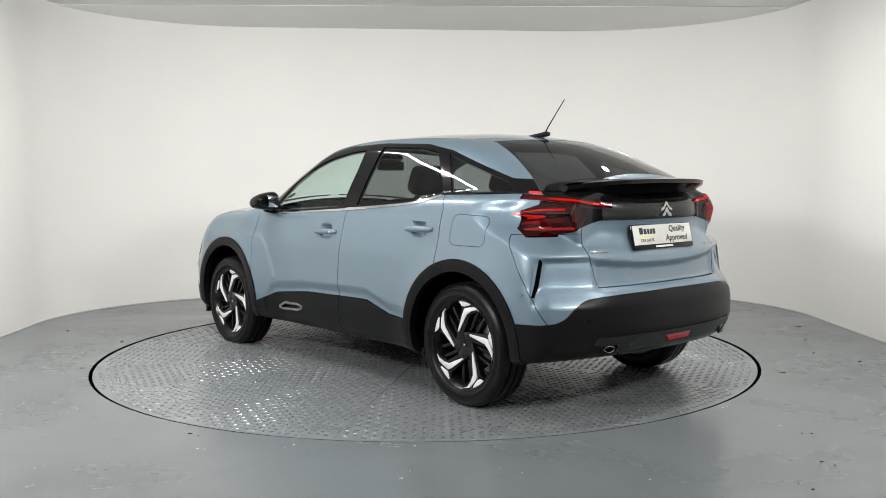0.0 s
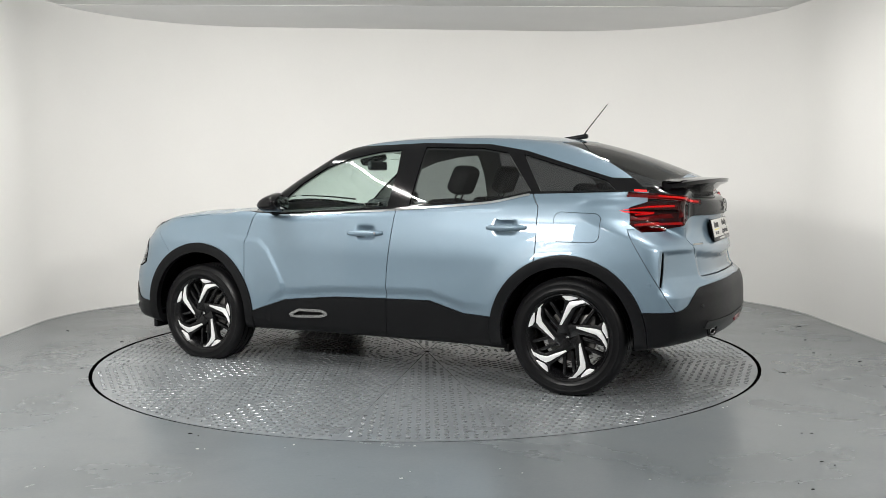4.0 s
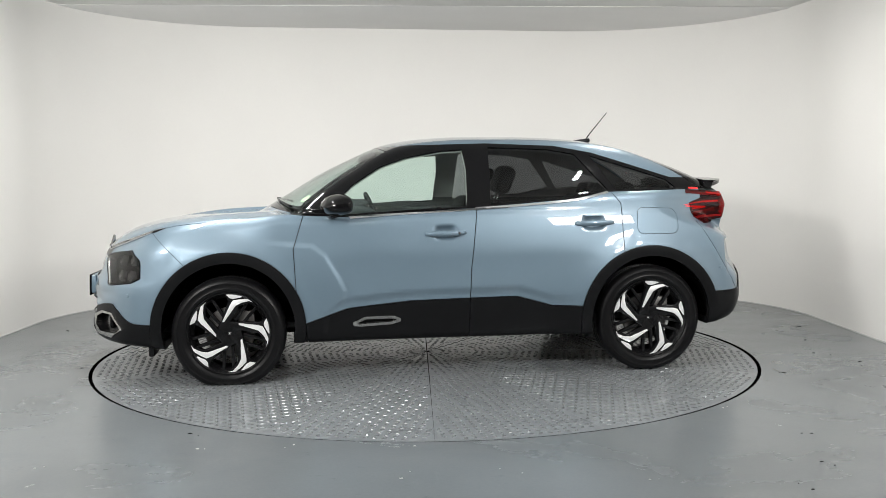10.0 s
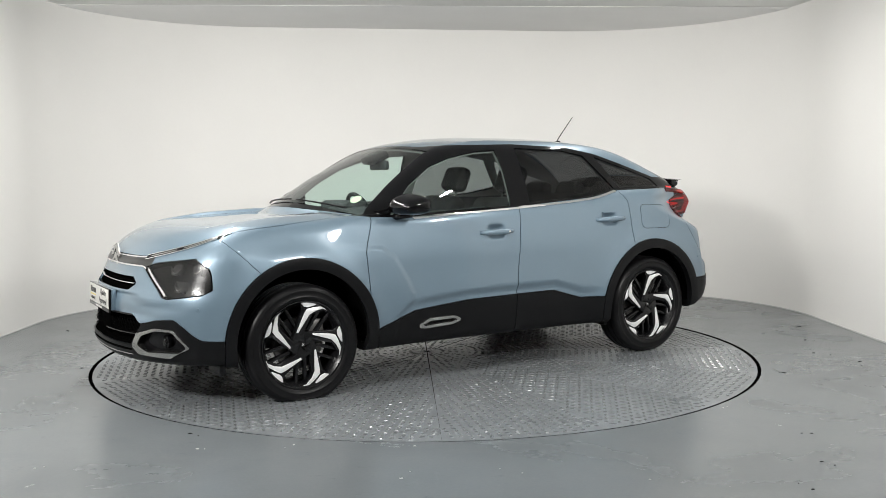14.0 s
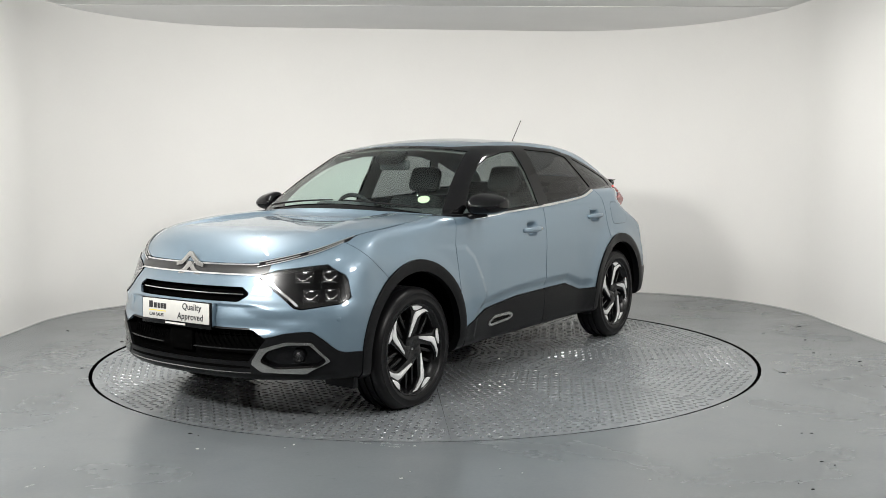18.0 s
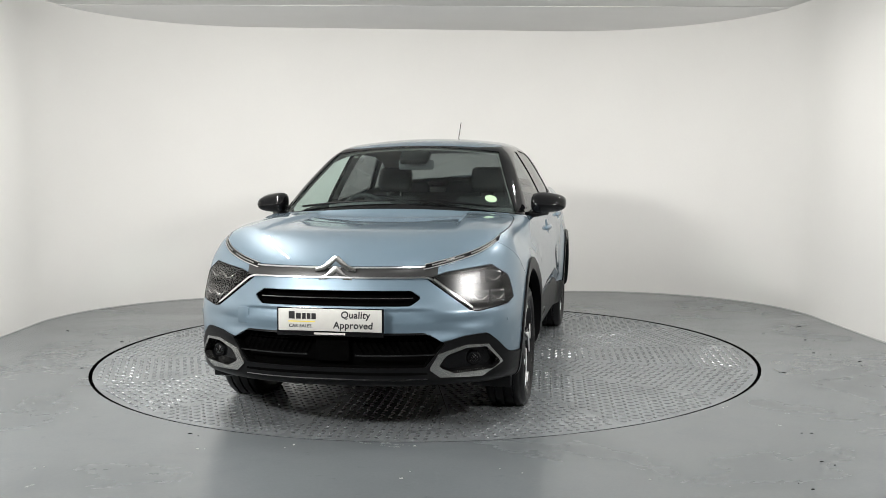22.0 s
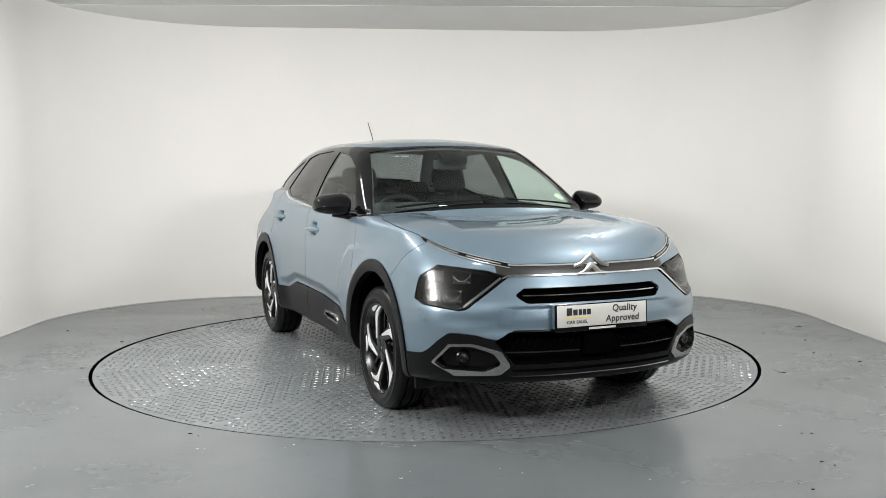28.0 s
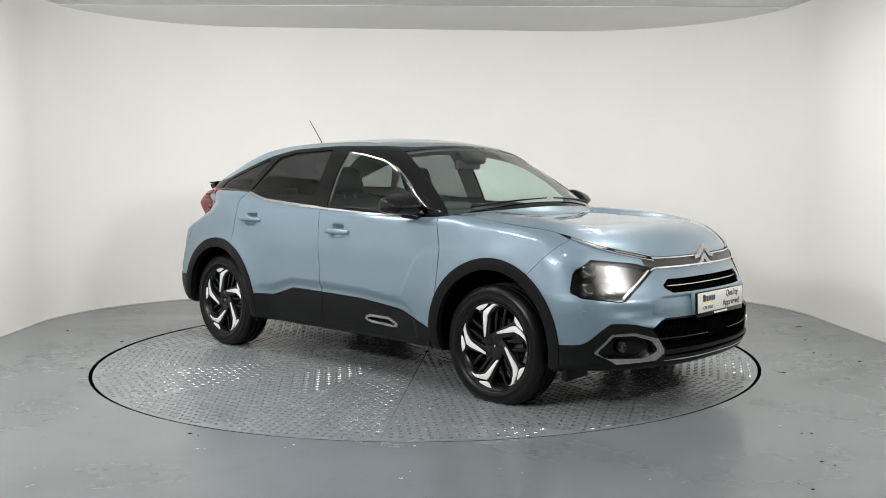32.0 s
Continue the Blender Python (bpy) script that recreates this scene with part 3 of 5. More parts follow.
clad_front = curve((0, 0.512), (0.44, 0.511), (0.48, 0.488), (0.52, 0.466), (0.56, 0.472), (0.63, 0.490), (0.72, 0.497), (0.76, 0.466), (0.83, 0.384), (0.95, 0.37))
clad_rear = curve((0, 0.653), (0.37, 0.648), (0.60, 0.632), (0.686, 0.592), (0.741, 0.538), (0.79, 0.517), (0.95, 0.50))
z_upper = curve((0, 0.812), (0.40, 0.815), (0.50, 0.834), (0.60, 0.862), (0.66, 0.884), (0.71, 0.912), (0.75, 0.945), (0.9, 0.99))
y_bonnet = curve((2.1, 0.60), (1.9, 0.70), (1.75, 0.735), (1.5, 0.765), (1.2, 0.755), (1.0, 0.70))
z_belt = curve((0.60, 1.004), (-0.19, 1.053), (-0.83, 1.100), (-1.06, 1.146))
z_strip = curve((0.28, 1.092), (0.45, 1.110), (0.60, 1.132), (0.70, 1.154), (0.78, 1.170), (0.9, 1.178))
y_tail_in = curve((0.945, 0.635), (0.976, 0.599), (1.004, 0.545), (1.05, 0.515), (1.08, 0.53), (1.12, 0.62))


def wheel_ring(hx, r):
    return lambda x, y, z: far(np.hypot(x - hx, z - 0.345) - r, (y > 0.45) & (z < 0.9))


def regions():
    """(name, key, gap, material, lift, function of the points, rim, side); earlier ones win. side: 'c' across, 's' both sides, 'l' left alone."""
    R = []

    def add(name, key, gap, material, lift, fn, rim=0.012, side="s"):
        R.append((name, key, gap, material, lift, fn, rim, side))

    def front(poly, grow=0.0, x0=1.8):
        return lambda x, y, z: far(poly_sd(y, z, poly) - grow, x > x0)

    def flank(poly, grow=0.0, y0=0.45, z0=0.0):
        return lambda x, y, z: far(poly_sd(x, z, poly) - grow, (y > y0) & (z > z0))

    add("void", "", 0, None, 0, wheel_ring(HUB_F, 0.398))
    add("void", "", 0, None, 0, wheel_ring(HUB_R, 0.398))
    add("grille_recess", "slot", 0, DARK_GAP, -0.045, front(SLOT, 0.012, 1.9), -0.045, "c")
    add("grille_recess", "grille", 0, DARK_GAP, -0.050, front(GRILLE, 0, 1.9), -0.050, "c")
    add("fog_recess", "fog_in", 0, GLOSS, -0.030, front(FOG_IN, 0.017), -0.044)
    add("fog_bezel", "fog", 0, SILVER, 0.014, front(FOG, 0.012), 0.035)
    add("arch_trim", "arch_f", 0.003, CLAD, 0.010, wheel_ring(HUB_F, 0.462), 0.05)
    add("arch_trim", "arch_r", 0.003, CLAD, 0.010, wheel_ring(HUB_R, 0.464), 0.05)
    lamp = lambda x, y, z: far(np.maximum(poly_sd(y, z, LAMP), 1.85 - x), (x > 1.6) & (z < 0.9))
    add("lens", "lamp", 0.004, LENS, 0.002, lamp, 0.004)
    add("front_valance", "valance_f", 0.002, CLAD, 0.006, lambda x, y, z: far(z - clad_front(y), x > 1.5), 0.012, "c")
    add("diffuser", "diffuser", 0.002, SMOKED, 0.012, lambda x, y, z: far(poly_sd(y, z, DIFFUSER), x < -1.9), 0.02, "c")
    add("rear_valance", "valance_r", 0.002, CLAD, 0.006, lambda x, y, z: far(z - clad_rear(y), x < -1.5), 0.012, "c")
    add("bump_recess", "bump_in", 0, CLAD, -0.012, flank(BUMP, -0.004), -0.030)
    add("side_bumper_trim", "bump", 0, SILVER, 0.016, flank(BUMP, 0.013), 0.02)
    add("cladding", "clad_f", 0.004, CLAD, 0.009, lambda x, y, z: far(np.maximum(poly_sd(x, z, SILL), poly_sd(x, z, DOOR_F)), y > 0.5))
    add("cladding", "clad_r", 0.004, CLAD, 0.009, lambda x, y, z: far(np.maximum(poly_sd(x, z, SILL), poly_sd(x, z, DOOR_R)), y > 0.5))
    add("sill_trim", "sill", 0.0, CLAD, 0.006, flank(SILL, 0, 0.5))
    add("underbody", "under", 0, CLAD, 0, lambda x, y, z: z - z_bot(x) - 0.030, 0.012, "c")
    add("air_slot", "slot_r", 0, DARK_GAP, -0.004, lambda x, y, z: far(np.maximum(np.abs(x + 1.858) - 0.0035 - 0.012 * np.clip(0.82 - z, 0, 0.15), np.maximum(0.645 - z, z - 0.832)), (y > 0.55) & (x < -1.7)), 0.0)
    # nose strips
    add("daytime_lamp", "drl", 0, GLOSS, 0.002, lambda x, y, z: far(np.maximum(np.abs(z - z_upper(y)) - 0.0135, np.maximum(0.43 - y, y - 0.745)), (x > 1.6) & (y < 0.8)), 0.01)
    add("nose_band", "band_f", 0, NOSE_GREY, 0.001, lambda x, y, z: far(np.maximum(np.maximum(z - z_upper(y), 0.766 - z), y - 0.49), x > 1.9), 0.008, "c")
    add("bonnet", "bonnet", 0.005, PAINT, 0, lambda x, y, z: far(np.maximum(np.maximum(y - y_bonnet(x), z_upper(y) + 0.008 - z), 1.11 - 0.16 * (y / 0.7) ** 2 - x), (x > 0.8) & (z > 0.75)), 0.014, "c")
    # glass
    ws = lambda x, y, z: far(np.maximum(np.maximum(y - 0.735 + 0.48 * (z - 1.03), 0.385 - 0.03 * (y / 0.5) ** 2 - x), x - 1.065 + 0.12 * (y / 0.7) ** 2), (z > 1.0) & (x > 0.2))
    add("windscreen", "screen", 0.002, CLEAR, -0.002, ws, 0.004, "c")
    add("window", "glass_f", 0.002, CLEAR, -0.004, flank(GLASS_F), 0.004)
    add("window", "glass_r", 0.002, TINT, -0.004, flank(GLASS_R), 0.004)
    add("quarter_window", "glass_q", 0.002, TINT, -0.003, flank(GLASS_Q), 0.004)
    add("rear_screen", "screen_r", 0.002, TINT, -0.002, lambda x, y, z: far(np.maximum(np.maximum(y - 0.560 + 0.36 * (x + 1.5), x + 1.23 - 0.10 * (y / 0.5) ** 2), -1.855 - x), (z > 1.18) & (x < -1.0)), 0.004, "c")
    add("belt_strip", "belt", 0, CHROME, 0.005, lambda x, y, z: far(np.maximum(np.abs(z - z_belt(x)) - 0.0065, np.maximum(x - 0.60, -1.07 - x)), y > 0.6), 0.008)
    # tail
    add("tail_strip", "tail_s", 0.002, RED_LENS, 0.006, lambda x, y, z: far(np.maximum(np.maximum(np.abs(z - z_strip(y)) - 0.014, 0.37 - y), x + 1.63), (x < -1.5) & (y > 0.2) & ((x > -1.84) | (y < 0.64))), 0.012)
    add("lens", "tail", 0.003, RED_LENS, 0.005, lambda x, y, z: far(np.maximum(poly_sd(x, z, TAIL), y_tail_in(z) - y), (x < -1.5) & (y > 0.3)), 0.012)
    add("tail_inner", "tail_i", 0.002, GLOSS, 0.003, lambda x, y, z: far(np.maximum(np.maximum(0.42 - y, z - 1.086 - 0.08 * np.clip(y - 0.5, 0, 1)), 1.025 - 0.24 * np.clip(y - 0.42, 0, 1) - z), (x < -1.7) & (y > 0.3) & (y < 0.66)), 0.01)
    add("tail_band", "band_r", 0.002, SMOKED, 0.001, lambda x, y, z: far(np.maximum(np.maximum(1.025 - z, z - 1.108), y - 0.60), x < -1.5), 0.01, "c")
    add("lower_rear_glass", "band_g", 0.002, GLOSS, -0.006, lambda x, y, z: far(np.maximum(np.maximum(1.108 - z, z - 1.24), x + 1.74), x < -1.5), 0.01, "c")
    add("window_surround", "dlo", 0, GLOSS, 0.001, flank(DLO, 0, 0.42, 0.99), 0.01)
    add("screen_header", "header", 0, GLOSS, -0.001, lambda x, y, z: far(np.maximum(0.36 - 0.06 * (y / 0.5) ** 2 - x, x - 0.60), (z > 1.0) & (x > 0.28) & (y < 0.80)), 0.01, "c")
    add("cowl", "cowl", 0, GLOSS, -0.001, lambda x, y, z: far(np.maximum(0.60 - x, x - 1.15 + 0.16 * (y / 0.7) ** 2), (z > 1.0) & (x > 0.28) & (y < 0.71)), 0.01, "c")
    add("tailgate", "gate", 0.005, PAINT, 0, lambda x, y, z: far(np.maximum(np.maximum(0.685 - z, z - 1.025), y - 0.555 - 0.22 * np.clip(z - 0.85, -1, 0)), x < -1.7), 0.014, "c")
    add("front_door", "door_f", 0.005, PAINT, 0, flank(DOOR_F))
    add("rear_door", "door_r", 0.005, PAINT, 0, flank(DOOR_R))
    add("fuel_flap", "flap", 0.003, PAINT, 0.0005, flank(FUEL, 0.042), 0.012, "l")
    add("rear_bumper", "bumper_r", 0.004, PAINT, 0, lambda x, y, z: far(np.maximum(z - 0.955, x + 1.66 - 0.62 * (z - 0.955)), (x < -1.5)), 0.012, "c")
    add("front_bumper", "bumper_f", 0.004, PAINT, 0, lambda x, y, z: far(np.maximum(0.86 + z - x, z - 0.93), (x > 1.4)), 0.012, "c")
    return R


def piece(P, N, T, lift, rim, centre):
    """One piece of skin with a turned-in edge: vertices, faces, normals."""
    used, inv = np.unique(T, return_inverse=True)
    T = inv.reshape(-1, 3)
    V, N = P[used] + N[used] * lift, N[used]
    faces, verts, nrm = T.tolist(), V, N
    if rim:
        e = np.concatenate([T[:, [0, 1]], T[:, [1, 2]], T[:, [2, 0]]])
        u, first, cnt = np.unique(np.sort(e, 1), axis=0, return_index=True, return_counts=True)
        bd = e[first[cnt == 1]]
        if centre:
            bd = bd[~((V[bd[:, 0], 1] < 1e-6) & (V[bd[:, 1], 1] < 1e-6))]
        A, B = bd[:, 0], bd[:, 1]
        d = V[B] - V[A]
        d /= np.maximum(np.linalg.norm(d, axis=1), 1e-9)[:, None]
        out = np.cross(d, (N[A] + N[B]) / 2) * (1 if rim > 0 else -1)
        verts = np.concatenate([V, V[A], V[B], V[B] - N[B] * rim, V[A] - N[A] * rim])
        nrm = np.concatenate([N, out, out, out, out])
        m = len(A)
        k = np.arange(m) + len(V)
        faces = faces + np.stack([k + m, k, k + 3 * m, k + 2 * m], 1).tolist()
    return verts, faces, nrm


def flip(a):
    return a[0] * (1, -1, 1), [f[::-1] for f in a[1]], a[2] * (1, -1, 1)


def join(a, b):
    n = len(a[0])
    return np.concatenate([a[0], b[0]]), a[1] + [[q + n for q in f] for f in b[1]], np.concatenate([a[2], b[2]])


def build_body(car):
    """Splits the skin into its panels. Returns {key: [objects]}: left, then right, or one across."""
    P, T = half_shell()
    R = regions()
    for name, key, gap, material, lift, fn, rim, side in R:
        for level in ((-gap / 2, gap / 2) if gap else (0,)):
            P, T = cut(P, T, fn(P[:, 0], P[:, 1], P[:, 2]), level)
    flat = P[:, 1] < 1e-6
    P = settle(P, 2, flat)
    N = grad_f(P)
    N[flat, 1] = 0
    N /= np.linalg.norm(N, axis=1)[:, None]
    C = P[T].mean(1)

    def sort_out(skip):
        which = np.full(len(T), len(R))
        free = np.ones(len(T), bool)
        for i, r in enumerate(R):
            if r[7] in skip:
                continue
            phi, gap = r[5](C[:, 0], C[:, 1], C[:, 2]), r[2]
            which[free & (phi < -gap / 2)] = i
            if gap:
                which[free & (np.abs(phi) <= gap / 2)] = -1
            free = which == len(R)
        return which
    left, right = sort_out(""), sort_out("l")
    made = {}
    for i, (name, key, gap, material, lift, fn, rim, side) in enumerate(R):
        if name == "void" or not (left == i).any():
            continue
        a = piece(P, N, T[left == i], lift, rim, side == "c")
        if side == "c":
            data = [join(a, flip(a))]
        elif side == "s":
            data = [a, flip(a)]
        else:
            data = [a]
        made[key] = [part(name, mesh_of(name, *d[:2], True, d[2]), material, car) for d in data]
    n = len(R)
    shell = join(piece(P, N, T[left == n], 0, 0.012, True), flip(piece(P, N, T[right == n], 0, 0.012, True)))
    made["shell"] = [part("body_shell", mesh_of("body_shell", *shell[:2], True, shell[2]), PAINT, car)]
    # lining behind the panels
    see = [i for i, r in enumerate(R) if r[0] in ("void", "windscreen", "window", "quarter_window", "rear_screen", "lens", "grille_recess", "fog_recess")]
    keep = ~np.isin(left, see)
    high = C[:, 2] > 1.10
    for name, sel, material in (("headlining", keep & high, HEADLINER), ("cabin_lining", keep & ~high, CABIN)):
        a = piece(P, -N, T[sel][:, ::-1], 0.022, 0, True)
        d = join(a, flip(a))
        made[name] = [part(name, mesh_of(name, *d[:2], True, d[2]), material, car)]
    # lamp housings set behind the lenses
    for key, depth, material in (("lamp", -0.055, DARK_GAP), ("tail", -0.030, DARK_RED)):
        i = [q for q, r in enumerate(R) if r[1] == key][0]
        a = piece(P, N, T[left == i], depth, depth - 0.004, False)
        made[key + "_back"] = [part("headlight" if key == "lamp" else "tail_light", mesh_of(key, *d[:2], True, d[2]), material, car) for d in (a, flip(a))]
    return made


# ---------- the car's fittings ----------


def hit(o, d, reach=2.0):
    """The first point of the body's skin from o along d, and its normal."""
    o, d = np.array(o, float), np.array(d, float)
    t = np.linspace(0, reach, 101)
    v = body_f(o + t[:, None] * d)
    i = int(np.argmax(v < 0))
    a, b = t[max(i - 1, 0)], t[i]
    for _ in range(14):
        m = (a + b) / 2
        if body_f((o + m * d)[None])[0] < 0:
            b = m
        else:
            a = m
    p = o + b * d
    n = grad_f(p[None])[0]
    return Vector(p), Vector(n / np.linalg.norm(n))


def on_side(x, z, s=1):
    p, n = hit((x, 1.4, z), (0, -1, 0))
    return (p, n) if s > 0 else (Vector((p.x, -p.y, p.z)), Vector((n.x, -n.y, n.z)))


def on_nose(y, z):
    return hit((3.0, y, z), (-1, 0, 0))


def on_tail(y, z):
    return hit((-3.0, y, z), (1, 0, 0))


def on_top(x, y):
    return hit((x, y, 2.2), (0, 0, -1))


def facing(p, n, up=(0, 0, 1), lift=0.0):
    """A frame on the skin: z along the normal, y towards up."""
    z = Vector(n).normalized()
    y = Vector(up)
    y = (y - z * y.dot(z)).normalized()
    m = Matrix((y.cross(z), y, z)).transposed().to_4x4()
    return Matrix.Translation(Vector(p) + z * lift) @ m


def ribbon(points, width, thick, material, name, parent, label=""):
    """A bar along skin points [(p, n)], lying on the skin."""
    bm = bmesh.new()
    rows = []
    for i, (p, n) in enumerate(points):
        a, b = points[max(i - 1, 0)][0], points[min(i + 1, len(points) - 1)][0]
        d = (b - a).normalized()
        w = n.cross(d).normalized() * width / 2
        e = n * thick
        rows.append([bm.verts.new(q) for q in (p - w, p - w * 0.8 + e, p + w * 0.8 + e, p + w)])
    for a, b in zip(rows, rows[1:]):
        for k in range(3):
            bm.faces.new((a[k], a[k + 1], b[k + 1], b[k]))
        bm.faces.new((a[3], a[0], b[0], b[3]))
    bm.faces.new(rows[0][::-1])
    bm.faces.new(rows[-1])
    bmesh.ops.recalc_face_normals(bm, faces=bm.faces[:])
    return part(name, smooth_bm(bm, 35), material, parent, label)


def polar(pts, R):
    return [(R * r * math.cos(radians(a)), R * r * math.sin(radians(a))) for r, a in pts]


def wheel_meshes():
    """The meshes of one wheel; its outer face looks along +y."""
    M = {}

    def keep(key, bm, material, matrix=None):
        if matrix is not None:
            bmesh.ops.transform(bm, matrix=matrix, verts=bm.verts)
        me = bpy.data.meshes.new(key)
        bm.to_mesh(me)
        bm.free()
        me.materials.append(material)
        M[key] = me
    stand = Matrix(((-1, 0, 0, 0), (0, 0, 1, 0), (0, 1, 0, 0), (0, 0, 0, 1)))  # x, y in the wheel's plane, z outward
    R = 0.252
    prof = [(0.246, -0.092), (0.270, -0.104), (0.306, -0.105), (0.329, -0.094), (0.3415, -0.078)]
    for g in (-0.048, 0.0, 0.048):
        prof += [(0.344, g - 0.006), (0.335, g - 0.004), (0.335, g + 0.004), (0.344, g + 0.006)]
    prof += [(0.3415, 0.078), (0.332, 0.092), (0.320, 0.101), (0.314, 0.1035), (0.309, 0.1060), (0.304, 0.1042), (0.282, 0.1062), (0.276, 0.1080), (0.269, 0.1055), (0.260, 0.1015), (0.2525, 0.092)]
    for key, down in (("tyre_front", HUB_ZF), ("tyre_rear", HUB_ZR)):
        bm = lathe(prof, 120)
        for v in bm.verts:
            if v.co.z < 0.004 - down:
                v.co.y *= 1 + 1.2 * (0.004 - down - v.co.z)
                v.co.z = 0.002 - down + 0.2 * max(0, abs(v.co.y) - 0.09)
        keep(key, bm, RUBBER)
    keep("rim", lathe([(0.214, -0.09), (0.246, -0.094), (0.246, -0.085), (0.222, -0.07), (0.218, 0.05), (0.236, 0.082), (0.248, 0.090), (0.2535, 0.094), (0.2530, 0.098), (0.246, 0.0965), (0.236, 0.084), (0.213, 0.048), (0.214, -0.09)], 72), RIM_BLACK)
    blade = [(-0.165, 0.285), (0.030, 0.700), (0.100, 0.800), (0.240, 0.825), (0.530, 0.840), (0.655, 0.745), (0.800, 0.585), (0.915, 0.385), (0.978, 0.190), (0.935, 0.190), (0.878, 0.372), (0.765, 0.560), (0.622, 0.715), (0.490, 0.775), (0.310, 0.742), (0.160, 0.668), (-0.118, 0.282)]
    pad = [(-0.075, 0.965), (0.0, 0.990), (0.160, 0.978), (0.340, 0.925), (0.300, 0.875), (0.105, 0.838), (0.020, 0.860)]
    keep("spoke_face", prism([(x * R, y * R) for x, y in blade], 0.006, 0.002), ALLOY, stand @ Matrix.Translation((0, 0, 0.079)))
    keep("spoke_pad", prism([(x * R, y * R) for x, y in pad], 0.006, 0.002), ALLOY, stand @ Matrix.Translation((0, 0, 0.083)))
    under = [(-0.26, 0.10), (-0.02, 0.78), (-0.08, 0.96), (0.28, 0.95), (0.56, 0.85), (0.73, 0.70), (0.66, 0.64), (0.50, 0.73), (0.24, 0.66), (0.02, 0.28), (0.10, 0.0)]
    keep("spoke", prism([(x * R, y * R) for x, y in under], 0.036, 0.003), RIM_BLACK, stand @ Matrix.Translation((0, 0, 0.042)))
    for k, (x0, y0, x1, y1) in enumerate(((0.14, 0.30, 0.44, 0.74), (0.30, 0.20, 0.68, 0.66))):
        a, b = Vector((x0 * R, y0 * R)), Vector((x1 * R, y1 * R))
        d = (b - a)
        w = Vector((-d.y, d.x)).normalized() * 0.0095
        keep("slat_%s" % "ab"[k], prism([tuple(a - w), tuple(b - w), tuple(b + w), tuple(a + w)], 0.03, 0.004), RIM_BLACK, stand @ Matrix.Translation((0, 0, 0.032)))
    keep("hub", lathe([(0.0005, 0.070), (0.030, 0.070), (0.034, 0.064), (0.075, 0.060), (0.082, 0.050), (0.082, 0.0), (0.0005, 0.0)], 40), RIM_BLACK)
    keep("bolt", lathe([(0.0005, 0.068), (0.007, 0.067), (0.009, 0.064), (0.009, 0.052)], 12), CHROME)
    keep("cap", lathe([(0.0005, 0.0745), (0.024, 0.0735), (0.027, 0.070), (0.027, 0.066)], 32), RIM_BLACK)
    keep("brake_disc", lathe([(0.06, 0.010), (0.150, 0.010), (0.152, 0.006), (0.152, -0.014), (0.06, -0.014)], 48), BRAKE)
    bm = block(0.10, 0.05, 0.11, (0, 0, 0), 0.012)
    keep("caliper", bm, BRAKE, Matrix.Translation((-0.10, 0.005, 0.075)))
    return M


def emblem(parent, m, k=1.0):
    a = part("emblem", prism([(x * k, y * k) for x, y in [(-0.098, -0.008), (-0.050, 0.000), (0, 0.042), (0.050, 0.000), (0.098, -0.008), (0.098, 0.010), (0.060, 0.022), (0.010, 0.066), (-0.010, 0.066), (-0.060, 0.022), (-0.098, 0.010)]], 0.010 * k, 0.003 * k), SILVER, parent, "chrome double-chevron badge", m)
    part("lower_chevron", prism([(x * k, y * k) for x, y in [(-0.082, -0.052), (-0.038, -0.048), (0, -0.012), (0.038, -0.048), (0.082, -0.052), (0.078, -0.030), (0.048, -0.020), (0.010, 0.018), (-0.010, 0.018), (-0.048, -0.020), (-0.078, -0.030)]], 0.010 * k, 0.003 * k), SILVER, a)
    return a


def letters(text, size, m, parent, material=INK, align="CENTER"):
    cu = bpy.data.curves.new("lettering", "FONT")
    cu.body, cu.size, cu.align_x, cu.align_y, cu.extrude = text, size, align, "CENTER", 0.0004
    cu.offset, cu.shear, cu.space_character = size * 0.022, 0.08, 1.06
    ob = new("lettering", cu)
    me = bpy.data.meshes.new_from_object(ob.evaluated_get(bpy.context.evaluated_depsgraph_get()))
    bpy.data.objects.remove(ob)
    me.materials.clear()
    me.materials.append(material)
    return part("lettering", me, None, parent, m=m)


def number_plate(parent, m):
    """A dealer's show plate: frame, white face, lettering."""
    plate = part("number_plate", block(0.534, 0.136, 0.012, (0, -0.006, 0), 0.004), GLOSS, parent, "white dealer show plate in a black holder", m)
    part("plate_face", block(0.516, 0.106, 0.004, (0, 0.004, 0.0065), 0.002), PLATE_WHITE, plate)
    z = 0.0090
    letters("Quality", 0.046, pose(0.128, 0.030, z), plate)
    letters("Approved", 0.046, pose(0.116, -0.020, z), plate)
    letters("CAR SALES.", 0.0225, pose(-0.145, -0.026, z), plate)
    for k, (x, w) in enumerate(((-0.190, 0.030), (-0.156, 0.024), (-0.128, 0.018), (-0.104, 0.018), (-0.079, 0.022))):
        part("wordmark_bar", block(w, 0.036 if k == 0 else 0.028, 0.001, (x, 0.026 if k == 0 else 0.022, z), 0), INK, plate)
    part("yellow_line", block(0.135, 0.005, 0.001, (-0.140, -0.004, z), 0), YELLOW, plate)
    part("holder_print", block(0.155, 0.010, 0.001, (0, -0.0615, 0.0062), 0), PLATE_WHITE, plate)
    return plate


